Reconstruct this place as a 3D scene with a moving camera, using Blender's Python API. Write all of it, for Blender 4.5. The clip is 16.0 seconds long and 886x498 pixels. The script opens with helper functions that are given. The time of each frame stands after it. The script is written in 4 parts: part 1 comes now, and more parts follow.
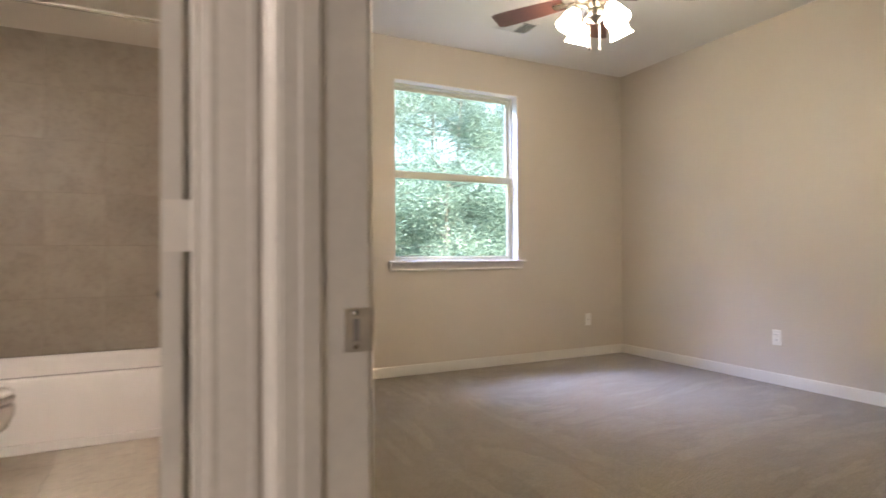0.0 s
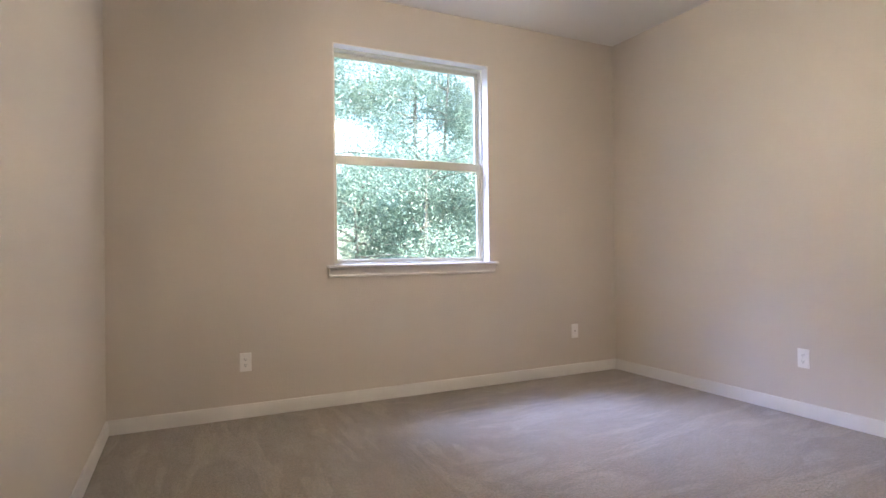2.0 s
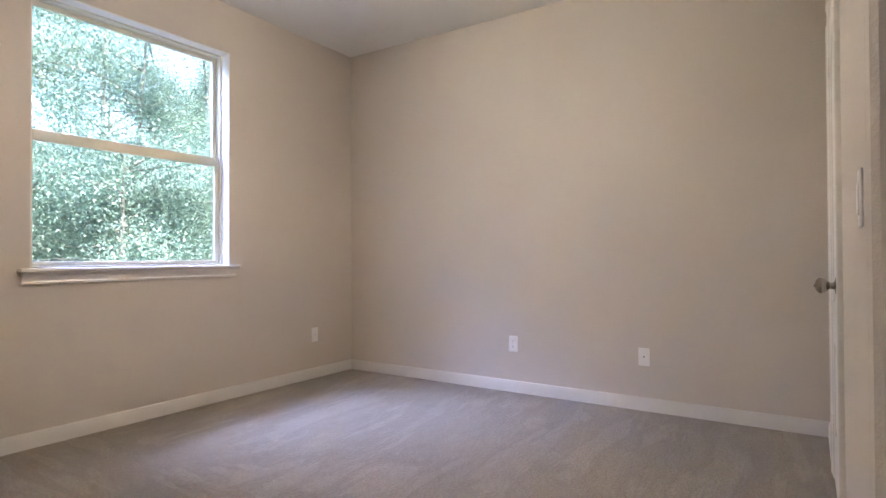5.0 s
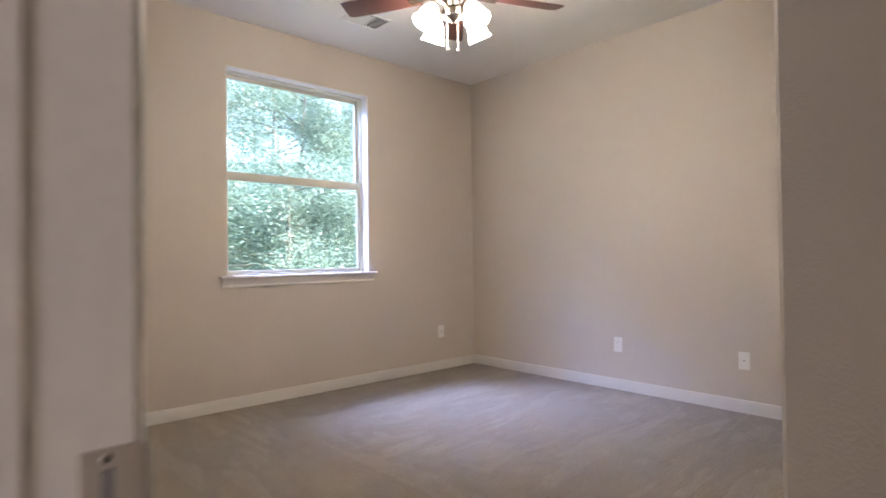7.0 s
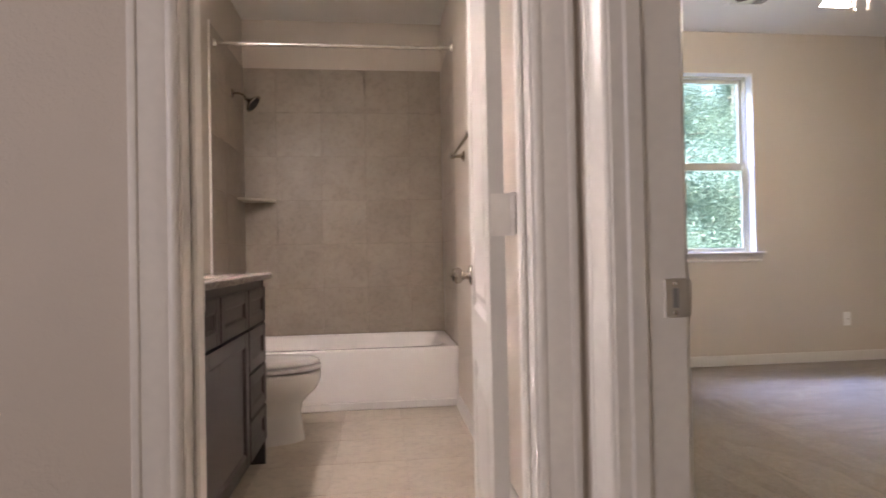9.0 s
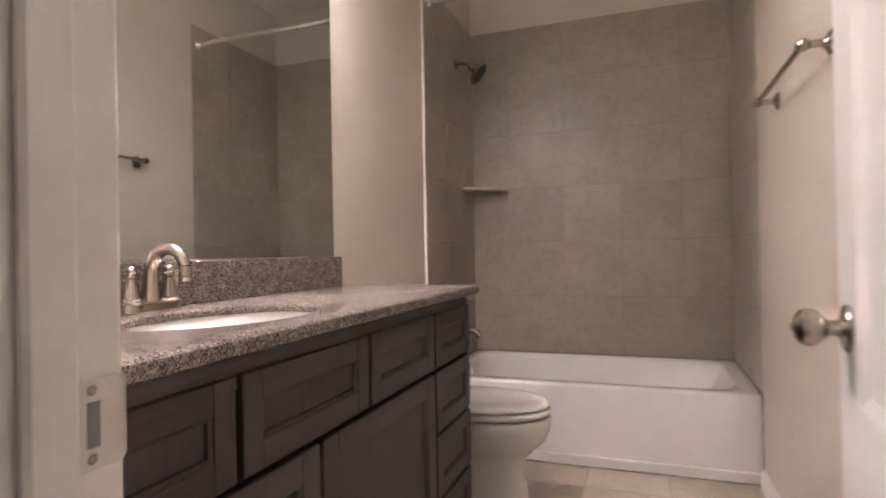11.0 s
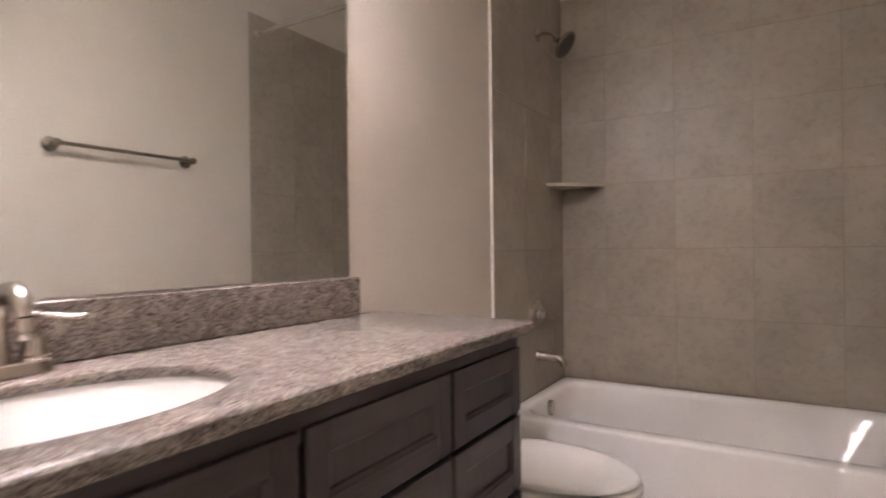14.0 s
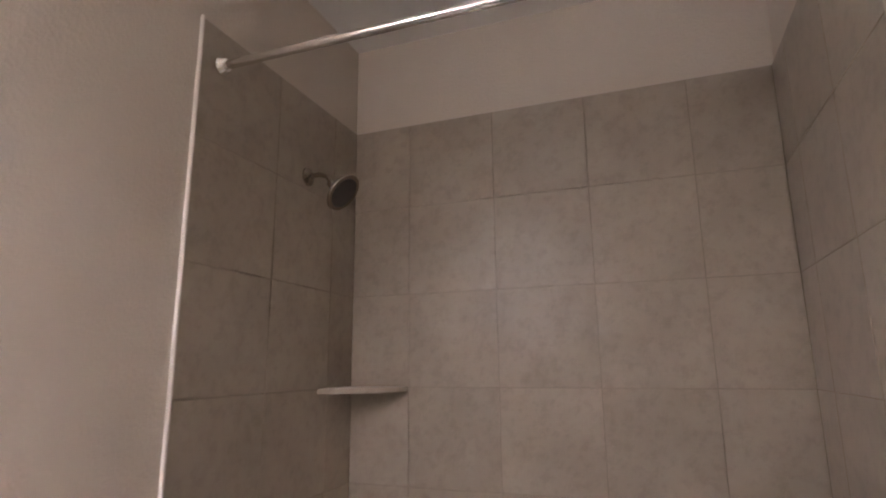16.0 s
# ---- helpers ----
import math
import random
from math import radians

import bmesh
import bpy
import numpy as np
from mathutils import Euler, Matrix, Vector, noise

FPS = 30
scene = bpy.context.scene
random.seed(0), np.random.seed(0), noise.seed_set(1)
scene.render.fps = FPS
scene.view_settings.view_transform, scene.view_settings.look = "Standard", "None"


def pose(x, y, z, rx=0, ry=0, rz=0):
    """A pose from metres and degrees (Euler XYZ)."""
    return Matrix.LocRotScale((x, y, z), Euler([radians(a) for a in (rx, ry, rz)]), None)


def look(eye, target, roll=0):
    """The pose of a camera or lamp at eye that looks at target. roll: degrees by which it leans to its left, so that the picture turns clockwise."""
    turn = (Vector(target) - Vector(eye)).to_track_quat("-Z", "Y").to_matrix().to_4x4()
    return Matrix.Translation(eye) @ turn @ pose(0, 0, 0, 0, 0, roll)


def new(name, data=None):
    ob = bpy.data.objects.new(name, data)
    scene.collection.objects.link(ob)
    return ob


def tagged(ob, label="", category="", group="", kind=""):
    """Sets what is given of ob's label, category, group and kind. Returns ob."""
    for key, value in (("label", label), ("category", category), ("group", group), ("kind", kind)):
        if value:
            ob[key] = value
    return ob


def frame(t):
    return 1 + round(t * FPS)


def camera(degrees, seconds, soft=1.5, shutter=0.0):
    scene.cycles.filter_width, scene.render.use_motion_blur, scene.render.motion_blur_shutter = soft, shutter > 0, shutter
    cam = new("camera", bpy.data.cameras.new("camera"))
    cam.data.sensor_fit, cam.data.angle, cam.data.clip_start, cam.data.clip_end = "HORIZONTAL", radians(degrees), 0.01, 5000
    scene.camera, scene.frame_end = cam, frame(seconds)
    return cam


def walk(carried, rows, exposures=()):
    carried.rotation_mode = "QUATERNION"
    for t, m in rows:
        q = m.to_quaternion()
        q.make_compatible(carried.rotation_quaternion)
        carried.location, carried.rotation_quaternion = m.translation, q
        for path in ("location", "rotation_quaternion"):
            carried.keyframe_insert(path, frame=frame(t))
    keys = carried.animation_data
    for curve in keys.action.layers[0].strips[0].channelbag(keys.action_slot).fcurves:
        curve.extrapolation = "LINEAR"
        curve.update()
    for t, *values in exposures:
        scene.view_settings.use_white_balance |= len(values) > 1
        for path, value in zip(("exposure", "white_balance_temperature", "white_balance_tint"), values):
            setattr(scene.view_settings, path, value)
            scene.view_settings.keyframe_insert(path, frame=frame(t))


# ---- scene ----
cam = camera(76.8, 16.0, shutter=0.5)
PATH = [
    (0, (-0.291, 0.162, 0.980), (0.564, 1.881, 1.001), -0.3),
    (0.3, (-0.181, 0.292, 0.974), (0.794, 1.946, 1.000), -0.7),
    (0.5, (-0.122, 0.353, 0.982), (0.925, 1.962, 1.002), -0.5),
    (0.6, (-0.068, 0.430, 0.985), (1.001, 2.025, 1.007), -0.4),
    (0.9, (0.018, 0.516, 0.983), (1.106, 2.098, 1.006), -0.5),
    (1, (0.049, 0.531, 0.980), (1.134, 2.115, 1.004), -0.6),
    (1.5, (0.279, 0.662, 1.004), (1.217, 2.338, 1.018), -0.6),
    (2, (0.392, 0.728, 1.017), (1.234, 2.453, 1.025), -0.6),
    (2.5, (0.389, 0.750, 0.996), (1.273, 2.454, 1.008), -0.4),
    (3, (0.269, 0.819, 0.963), (1.478, 2.310, 0.990), -0.4),
    (3.5, (0.191, 0.916, 0.981), (1.628, 2.189, 1.004), -0.3),
    (4, (0.132, 0.991, 0.989), (1.702, 2.097, 1.010), -0.2),
    (4.2, (0.122, 0.999, 0.988), (1.732, 2.046, 1.012), -0.2),
    (6.3, (0.122, 0.866, 1.028), (1.642, 2.039, 1.054), -0.8),
    (6.5, (0.062, 0.775, 1.045), (1.516, 2.028, 1.062), -0.8),
    (7, (-0.130, 0.472, 1.051), (1.159, 1.896, 1.078), -0.7),
    (7.3, (-0.262, 0.300, 1.029), (0.912, 1.819, 1.053), -0.9),
    (7.5, (-0.326, 0.157, 1.024), (0.708, 1.775, 1.050), -1.3),
    (8, (-0.407, 0.029, 0.996), (0.332, 1.801, 1.028), -1.0),
    (8.5, (-0.494, -0.003, 0.962), (-0.044, 1.863, 0.997), -1.1),
    (9, (-0.540, 0.066, 0.947), (-0.324, 1.974, 0.971), -1.1),
    (9.5, (-0.561, 0.248, 0.956), (-0.511, 2.167, 0.972), -0.8),
    (9.6, (-0.569, 0.310, 0.944), (-0.553, 2.230, 0.967), -0.9),
    (10, (-0.550, 0.499, 0.972), (-0.698, 2.413, 0.992), -0.8),
    (10.2, (-0.530, 0.605, 0.980), (-0.768, 2.509, 0.999), -0.8),
    (12.5, (-0.504, 1.175, 1.016), (-1.657, 2.711, 1.022), -1.2),
    (13, (-0.506, 1.207, 1.011), (-1.668, 2.734, 1.020), -1.1),
    (13.5, (-0.524, 1.308, 1.014), (-1.654, 2.861, 1.026), -1.0),
    (14, (-0.516, 1.481, 1.066), (-1.517, 3.119, 1.065), -0.7),
    (14.5, (-0.472, 1.704, 1.161), (-1.329, 3.422, 1.138), -0.4),
    (15, (-0.512, 2.044, 1.282), (-1.222, 3.826, 1.342), -0.3),
    (15.5, (-0.512, 2.377, 1.408), (-1.199, 4.153, 1.656), -0.4),
    (16, (-0.467, 2.505, 1.462), (-1.122, 4.267, 1.855), -0.5),
]
walk(cam, [(t, look(eye, target, roll)) for t, eye, target, roll in PATH], exposures=[(0.0, 3.0, 7300, 5), (1.0, 3.0, 7050, 5), (2.0, 3.0, 6650, 9), (3.5, 3.0, 6550, 10), (8.0, 3.0, 6550, 10), (9.5, 3.0, 6750, 10), (12.0, 3.0, 6350, 9), (14.0, 3.0, 6350, 9), (16.0, 3.0, 6200, 12)])

# ---- world, sun, large lights ----
world = bpy.data.worlds.new("sky")
scene.world = world
world.use_nodes = True
wn = world.node_tree
sky = wn.nodes.new("ShaderNodeTexSky")
sky.sky_type = "NISHITA"
sky.sun_disc = False
sky.sun_elevation = radians(58)
sky.sun_rotation = radians(200)
wn.links.new(sky.outputs[0], wn.nodes["Background"].inputs[0])
wn.nodes["Background"].inputs[1].default_value = 0.15

sun_data = bpy.data.lights.new("sun", "SUN")
sun_data.energy, sun_data.angle, sun_data.color = 5.0, radians(0.5), (1.0, 0.95, 0.86)
sun = new("sun", sun_data)
sun.matrix_world = look((0, 0, 20), (4.3, 11.7, 0))

SKY_LIGHT, HALL_FILL, FAN_GLOW, VANITY_GLOW = 180.0, 4.2, 9.8, 35.0


def area(name, m, w, h, power, colour):
    d = bpy.data.lights.new(name, "AREA")
    d.shape, d.size, d.size_y, d.energy, d.color = "RECTANGLE", w, h, power, colour
    ob = new(name, d)
    ob.matrix_world = m
    return ob


# open sky high over the bedroom window, and an unseen fill lamp added for the hall
area("sky_daylight", look((0.25, 7.4, 5.6), (2.1, 4.4, 1.5)), 2.2, 1.4, SKY_LIGHT, (0.38, 0.48, 1.0))
area("hall_fill", look((-2.52, -0.75, 1.45), (0, -0.72, 1.40)), 1.2, 1.4, HALL_FILL, (0.93, 0.86, 0.95))


# ---- materials ----
def nodes_of(name):
    m = bpy.data.materials.new(name)
    m.use_nodes = True
    t = m.node_tree
    return m, t, t.nodes["Principled BSDF"]


def node(t, kind, **values):
    n = t.nodes.new(kind)
    for k, v in values.items():
        n.inputs[k].default_value = v
    return n


def coords(t, scale=(1, 1, 1)):
    g = t.nodes.new("ShaderNodeNewGeometry")
    mp = t.nodes.new("ShaderNodeMapping")
    mp.inputs["Scale"].default_value = scale
    t.links.new(g.outputs["Position"], mp.inputs["Vector"])
    return mp.outputs[0]


def ramp(t, source, stops):
    r = t.nodes.new("ShaderNodeValToRGB")
    e = r.color_ramp.elements
    while len(e) < len(stops):
        e.new(0.5)
    for el, (p, c) in zip(e, stops):
        el.position, el.color = p, (*c, 1)
    t.links.new(source, r.inputs[0])
    return r.outputs[0]


def mix(t, a, b, fac, kind="MIX"):
    m = t.nodes.new("ShaderNodeMix")
    m.data_type, m.blend_type = "RGBA", kind
    for sock, v in ((6, a), (7, b), (0, fac)):
        if isinstance(v, (int, float)):
            m.inputs[sock].default_value = v
        elif isinstance(v, tuple):
            m.inputs[sock].default_value = (*v, 1)
        else:
            t.links.new(v, m.inputs[sock])
    return m.outputs[2]


def shade(c, k):
    return tuple(min(1, v * k) for v in c)


def bump(t, bsdf, source, strength, distance):
    b = t.nodes.new("ShaderNodeBump")
    b.inputs["Strength"].default_value, b.inputs["Distance"].default_value = strength, distance
    t.links.new(source, b.inputs["Height"])
    t.links.new(b.outputs[0], bsdf.inputs["Normal"])


def painted(name, colour, rough=0.6, vary=0.06, grain=60, relief=0.0, big=1.2, metal=0.0, depth=0.002, speck=0.6):
    """Paint, plaster, metal or plastic: two scales of variation, and a fine relief."""
    m, t, b = nodes_of(name)
    v = coords(t)
    n1 = node(t, "ShaderNodeTexNoise", Scale=big, Detail=4.0)
    n2 = node(t, "ShaderNodeTexNoise", Scale=grain, Detail=3.0)
    t.links.new(v, n1.inputs["Vector"]), t.links.new(v, n2.inputs["Vector"])
    c = ramp(t, n1.outputs[0], [(0.3, shade(colour, 1 - vary)), (0.7, shade(colour, 1 + vary))])
    c = mix(t, c, ramp(t, n2.outputs[0], [(0.35, (0.93, 0.93, 0.93)), (0.65, (1, 1, 1))]), speck, "MULTIPLY")
    t.links.new(c, b.inputs["Base Color"])
    r = t.nodes.new("ShaderNodeMapRange")
    r.inputs["To Min"].default_value, r.inputs["To Max"].default_value = max(0.02, rough - 0.06), min(1, rough + 0.06)
    t.links.new(n1.outputs[0], r.inputs[0]), t.links.new(r.outputs[0], b.inputs["Roughness"])
    b.inputs["Metallic"].default_value = metal
    if relief:
        bump(t, b, n2.outputs[0], relief, depth)
    return m


def wall_paint(name, colour):
    """Satin wall paint over a sprayed orange-peel texture."""
    m, t, b = nodes_of(name)
    v = coords(t)
    n1 = node(t, "ShaderNodeTexNoise", Scale=0.8, Detail=5.0)
    n2 = node(t, "ShaderNodeTexNoise", Scale=95.0, Detail=2.0, Roughness=0.6)
    n3 = node(t, "ShaderNodeTexNoise", Scale=260.0, Detail=1.0)
    for n in (n1, n2, n3):
        t.links.new(v, n.inputs["Vector"])
    c = ramp(t, n1.outputs[0], [(0.3, shade(colour, 0.97)), (0.7, shade(colour, 1.03))])
    t.links.new(c, b.inputs["Base Color"])
    b.inputs["Roughness"].default_value = 0.62
    h = mix(t, ramp(t, n2.outputs[0], [(0.42, (0, 0, 0)), (0.62, (1, 1, 1))]), n3.outputs[0], 0.25)
    bump(t, b, h, 0.42, 0.0018)
    return m


def carpet(name):
    m, t, b = nodes_of(name)
    v = coords(t)
    fib = node(t, "ShaderNodeTexNoise", Scale=420.0, Detail=2.0)
    clump = node(t, "ShaderNodeTexVoronoi", Scale=230.0)
    blot = node(t, "ShaderNodeTexNoise", Scale=9.0, Detail=6.0)
    def strokes(angle, scale):
        turned = t.nodes.new("ShaderNodeVectorRotate")
        turned.inputs["Angle"].default_value = radians(angle)
        squash = t.nodes.new("ShaderNodeMapping")
        squash.inputs["Scale"].default_value = scale
        n = node(t, "ShaderNodeTexNoise", Scale=1.0, Detail=3.0, Distortion=0.5)
        t.links.new(v, turned.inputs["Vector"]), t.links.new(turned.outputs[0], squash.inputs["Vector"])
        t.links.new(squash.outputs[0], n.inputs["Vector"])
        return n.outputs[0]

    # vacuum strokes: along the room near the west wall, across it further in
    place = t.nodes.new("ShaderNodeSeparateXYZ")
    wander = node(t, "ShaderNodeTexNoise", Scale=1.6, Detail=2.0)
    t.links.new(v, wander.inputs["Vector"]), t.links.new(v, place.inputs[0])
    edge = t.nodes.new("ShaderNodeMath")
    edge.operation = "MULTIPLY_ADD"
    edge.inputs[1].default_value = 1.2
    t.links.new(wander.outputs[0], edge.inputs[0]), t.links.new(place.outputs[0], edge.inputs[2])
    zone = t.nodes.new("ShaderNodeMapRange")
    zone.inputs["From Min"].default_value, zone.inputs["From Max"].default_value = 2.2, 2.55
    t.links.new(edge.outputs[0], zone.inputs[0])
    streak = mix(t, strokes(3, (6.0, 1.2, 1)), strokes(-2, (1.2, 6.0, 1)), zone.outputs[0])
    for n in (fib, clump, blot):
        t.links.new(v, n.inputs["Vector"])
    c = ramp(t, fib.outputs[0], [(0.25, (0.205, 0.162, 0.116)), (0.5, (0.350, 0.290, 0.214)), (0.78, (0.530, 0.452, 0.346))])
    c = mix(t, c, ramp(t, blot.outputs[0], [(0.3, (0.84, 0.84, 0.84)), (0.7, (1, 1, 1))]), 0.8, "MULTIPLY")
    c = mix(t, c, ramp(t, streak, [(0.34, (0.90, 0.895, 0.89)), (0.52, (0.77, 0.765, 0.76)), (0.565, (1.0, 1.0, 1.0)), (0.68, (0.91, 0.905, 0.90))]), 0.9, "MULTIPLY")
    tuft = node(t, "ShaderNodeTexNoise", Scale=85.0, Detail=3.0, Roughness=0.7)
    t.links.new(v, tuft.inputs["Vector"])
    c = mix(t, c, ramp(t, tuft.outputs[0], [(0.38, (0.56, 0.555, 0.55)), (0.58, (1.0, 1.0, 1.0))]), 0.95, "MULTIPLY")
    t.links.new(c, b.inputs["Base Color"])
    b.inputs["Roughness"].default_value = 0.95
    b.inputs["Sheen Weight"].default_value = 0.25
    b.inputs["Sheen Roughness"].default_value = 0.5
    h = mix(t, clump.outputs["Distance"], fib.outputs[0], 0.5)
    bump(t, b, h, 0.9, 0.006)
    return m


def stone_tile(name, lo, hi, rough, spread=0.06):
    """Glazed porcelain with a cloudy stone print; each piece a little different."""
    m, t, b = nodes_of(name)
    v = coords(t)
    info = t.nodes.new("ShaderNodeObjectInfo")
    shift = t.nodes.new("ShaderNodeVectorMath")
    shift.operation = "MULTIPLY_ADD"
    shift.inputs[1].default_value = (37, 53, 71)
    comb = t.nodes.new("ShaderNodeCombineXYZ")
    for i in range(3):
        t.links.new(info.outputs["Random"], comb.inputs[i])
    t.links.new(comb.outputs[0], shift.inputs[0]), t.links.new(v, shift.inputs[2])
    n1 = node(t, "ShaderNodeTexNoise", Scale=4.0, Detail=8.0, Roughness=0.62)
    n2 = node(t, "ShaderNodeTexNoise", Scale=26.0, Detail=6.0, Roughness=0.7)
    n3 = node(t, "ShaderNodeTexNoise", Scale=120.0, Detail=2.0)
    for n in (n1, n2, n3):
        t.links.new(shift.outputs[0], n.inputs["Vector"])
    c = ramp(t, n1.outputs[0], [(0.3, lo), (0.7, hi)])
    c = mix(t, c, ramp(t, n2.outputs[0], [(0.36, (0.74, 0.74, 0.74)), (0.52, (1, 1, 1))]), 0.5, "MULTIPLY")
    r = t.nodes.new("ShaderNodeMapRange")
    r.inputs["To Min"].default_value, r.inputs["To Max"].default_value = 1 - spread, 1.0
    t.links.new(info.outputs["Random"], r.inputs[0])
    c = mix(t, c, r.outputs[0], 1.0, "MULTIPLY")
    t.links.new(c, b.inputs["Base Color"])
    b.inputs["Roughness"].default_value = rough
    bump(t, b, mix(t, n2.outputs[0], n3.outputs[0], 0.4), 0.25, 0.0012)
    return m


def granite(name):
    """Polished speckled granite: grey, brown and black crystals."""
    m, t, b = nodes_of(name)
    v = coords(t)
    warp = node(t, "ShaderNodeTexNoise", Scale=110.0, Detail=2.0)
    t.links.new(v, warp.inputs["Vector"])
    off = t.nodes.new("ShaderNodeVectorMath")
    off.operation = "MULTIPLY_ADD"
    off.inputs[1].default_value = (0.008, 0.008, 0.008)
    t.links.new(warp.outputs["Color"], off.inputs[0]), t.links.new(v, off.inputs[2])
    a = node(t, "ShaderNodeTexVoronoi", Scale=270.0)
    d = node(t, "ShaderNodeTexVoronoi", Scale=440.0)
    big = node(t, "ShaderNodeTexNoise", Scale=38.0, Detail=4.0)
    for n in (a, d, big):
        t.links.new(off.outputs[0], n.inputs["Vector"])
    s1 = t.nodes.new("ShaderNodeSeparateColor")
    t.links.new(a.outputs["Color"], s1.inputs[0])
    s2 = t.nodes.new("ShaderNodeSeparateColor")
    t.links.new(d.outputs["Color"], s2.inputs[0])
    c1 = ramp(t, s1.outputs[0], [(0.12, (0.040, 0.034, 0.032)), (0.3, (0.15, 0.115, 0.095)), (0.48, (0.245, 0.200, 0.168)), (0.78, (0.40, 0.350, 0.305))])
    c2 = ramp(t, s2.outputs[1], [(0.2, (0.035, 0.030, 0.030)), (0.4, (0.18, 0.14, 0.118)), (0.8, (0.50, 0.455, 0.41))])
    c = mix(t, c1, c2, 0.42)
    c = mix(t, c, ramp(t, big.outputs[0], [(0.4, (0.58, 0.57, 0.56)), (0.6, (0.84, 0.83, 0.81))]), 0.9, "MULTIPLY")
    t.links.new(c, b.inputs["Base Color"])
    b.inputs["Roughness"].default_value = 0.20
    b.inputs["Specular IOR Level"].default_value = 0.18
    return m


def dark_wood(name, base, axis):
    m, t, b = nodes_of(name)
    v = coords(t, (3, 3, 60) if axis == "y" else (40, 40, 3))
    if axis == "y":
        v = coords(t, (40, 3, 40))
    n = node(t, "ShaderNodeTexNoise", Scale=2.0, Detail=6.0, Distortion=0.4)
    t.links.new(v, n.inputs["Vector"])
    n2 = node(t, "ShaderNodeTexNoise", Scale=2.4, Detail=3.0)
    t.links.new(coords(t), n2.inputs["Vector"])
    c = ramp(t, n.outputs[0], [(0.3, shade(base, 0.7)), (0.7, shade(base, 1.25))])
    c = mix(t, c, ramp(t, n2.outputs[0], [(0.3, (0.82, 0.82, 0.82)), (0.7, (1, 1, 1))]), 0.8, "MULTIPLY")
    t.links.new(c, b.inputs["Base Color"])
    b.inputs["Roughness"].default_value = 0.42
    bump(t, b, n.outputs[0], 0.12, 0.001)
    return m


def glow(name, colour, strength):
    m, t, b = nodes_of(name)
    b.inputs["Base Color"].default_value = (*colour, 1)
    b.inputs["Emission Color"].default_value = (*colour, 1)
    b.inputs["Emission Strength"].default_value = strength
    return m


def clear_glass(name):
    m, t, b = nodes_of(name)
    b.inputs["Base Color"].default_value = (0.97, 1.0, 0.99, 1)
    b.inputs["Roughness"].default_value = 0.0
    b.inputs["Transmission Weight"].default_value = 1.0
    b.inputs["IOR"].default_value = 1.45
    return m


def mirror_glass(name):
    m, t, b = nodes_of(name)
    b.inputs["Base Color"].default_value = (0.80, 0.83, 0.815, 1)
    b.inputs["Metallic"].default_value = 1.0
    b.inputs["Roughness"].default_value = 0.015
    return m


def leafy(name, lo, hi):
    m, t, b = nodes_of(name)
    g = t.nodes.new("ShaderNodeNewGeometry")
    c = ramp(t, g.outputs["Random Per Island"], [(0.0, lo), (1.0, hi)])
    t.links.new(c, b.inputs["Base Color"])
    b.inputs["Roughness"].default_value = 0.45
    trans = t.nodes.new("ShaderNodeBsdfTranslucent")
    t.links.new(c, trans.inputs["Color"])
    add = t.nodes.new("ShaderNodeMixShader")
    add.inputs[0].default_value = 0.4
    out = t.nodes["Material Output"]
    t.links.new(b.outputs[0], add.inputs[1]), t.links.new(trans.outputs[0], add.inputs[2])
    t.links.new(add.outputs[0], out.inputs[0])
    return m


WALL = wall_paint("greige_wall_paint", (0.55, 0.49, 0.415))
CEIL = wall_paint("ceiling_paint", (0.74, 0.72, 0.675))
TRIM = painted("white_semi_gloss_trim", (0.74, 0.70, 0.64), 0.34, 0.025, 45, 0.06)
DOORW = painted("white_door_paint", (0.63, 0.60, 0.55), 0.36, 0.025, 220, 0.12)
CARPET = carpet("beige_cut_pile_carpet")
WTILE = stone_tile("taupe_wall_tile", (0.318, 0.270, 0.212), (0.398, 0.343, 0.273), 0.38)
FTILE = stone_tile("cream_floor_tile", (0.44, 0.38, 0.30), (0.56, 0.49, 0.40), 0.42, 0.05)
GROUT = painted("taupe_grout", (0.285, 0.238, 0.188), 0.9, 0.08, 300, 0.2)
FGROUT = painted("cream_grout", (0.46, 0.40, 0.32), 0.9, 0.08, 300, 0.2)
GRANITE = granite("polished_brown_grey_granite")
WOODY = dark_wood("espresso_stain_rails", (0.040, 0.028, 0.026), "y")
WOODZ = dark_wood("espresso_stain_stiles", (0.040, 0.028, 0.026), "z")
WOODIN = painted("espresso_shadow_gap", (0.010, 0.008, 0.008), 0.7)
PORCELAIN = painted("white_glazed_porcelain", (0.70, 0.675, 0.64), 0.10, 0.012, 20, speck=0.08)
ACRYLIC = painted("white_tub_enamel", (0.76, 0.725, 0.69), 0.10, 0.010, 14, speck=0.06)
NICKEL = painted("brushed_nickel", (0.44, 0.395, 0.345), 0.24, 0.05, 300, 0.05, metal=1.0)
SATIN = painted("satin_nickel_plate", (0.62, 0.58, 0.53), 0.42, 0.04, 300, 0.05, metal=0.85)
CHROME = painted("polished_rod_steel", (0.80, 0.78, 0.75), 0.20, 0.03, 300, metal=1.0)
DARKMETAL = painted("dark_nozzle_rubber", (0.06, 0.055, 0.05), 0.55)
PLASTIC = painted("white_outlet_plastic", (0.78, 0.76, 0.72), 0.35, 0.02)
DUCT = painted("grey_duct_metal", (0.22, 0.21, 0.20), 0.6)
SLOT = painted("dark_slot", (0.02, 0.02, 0.02), 0.7)
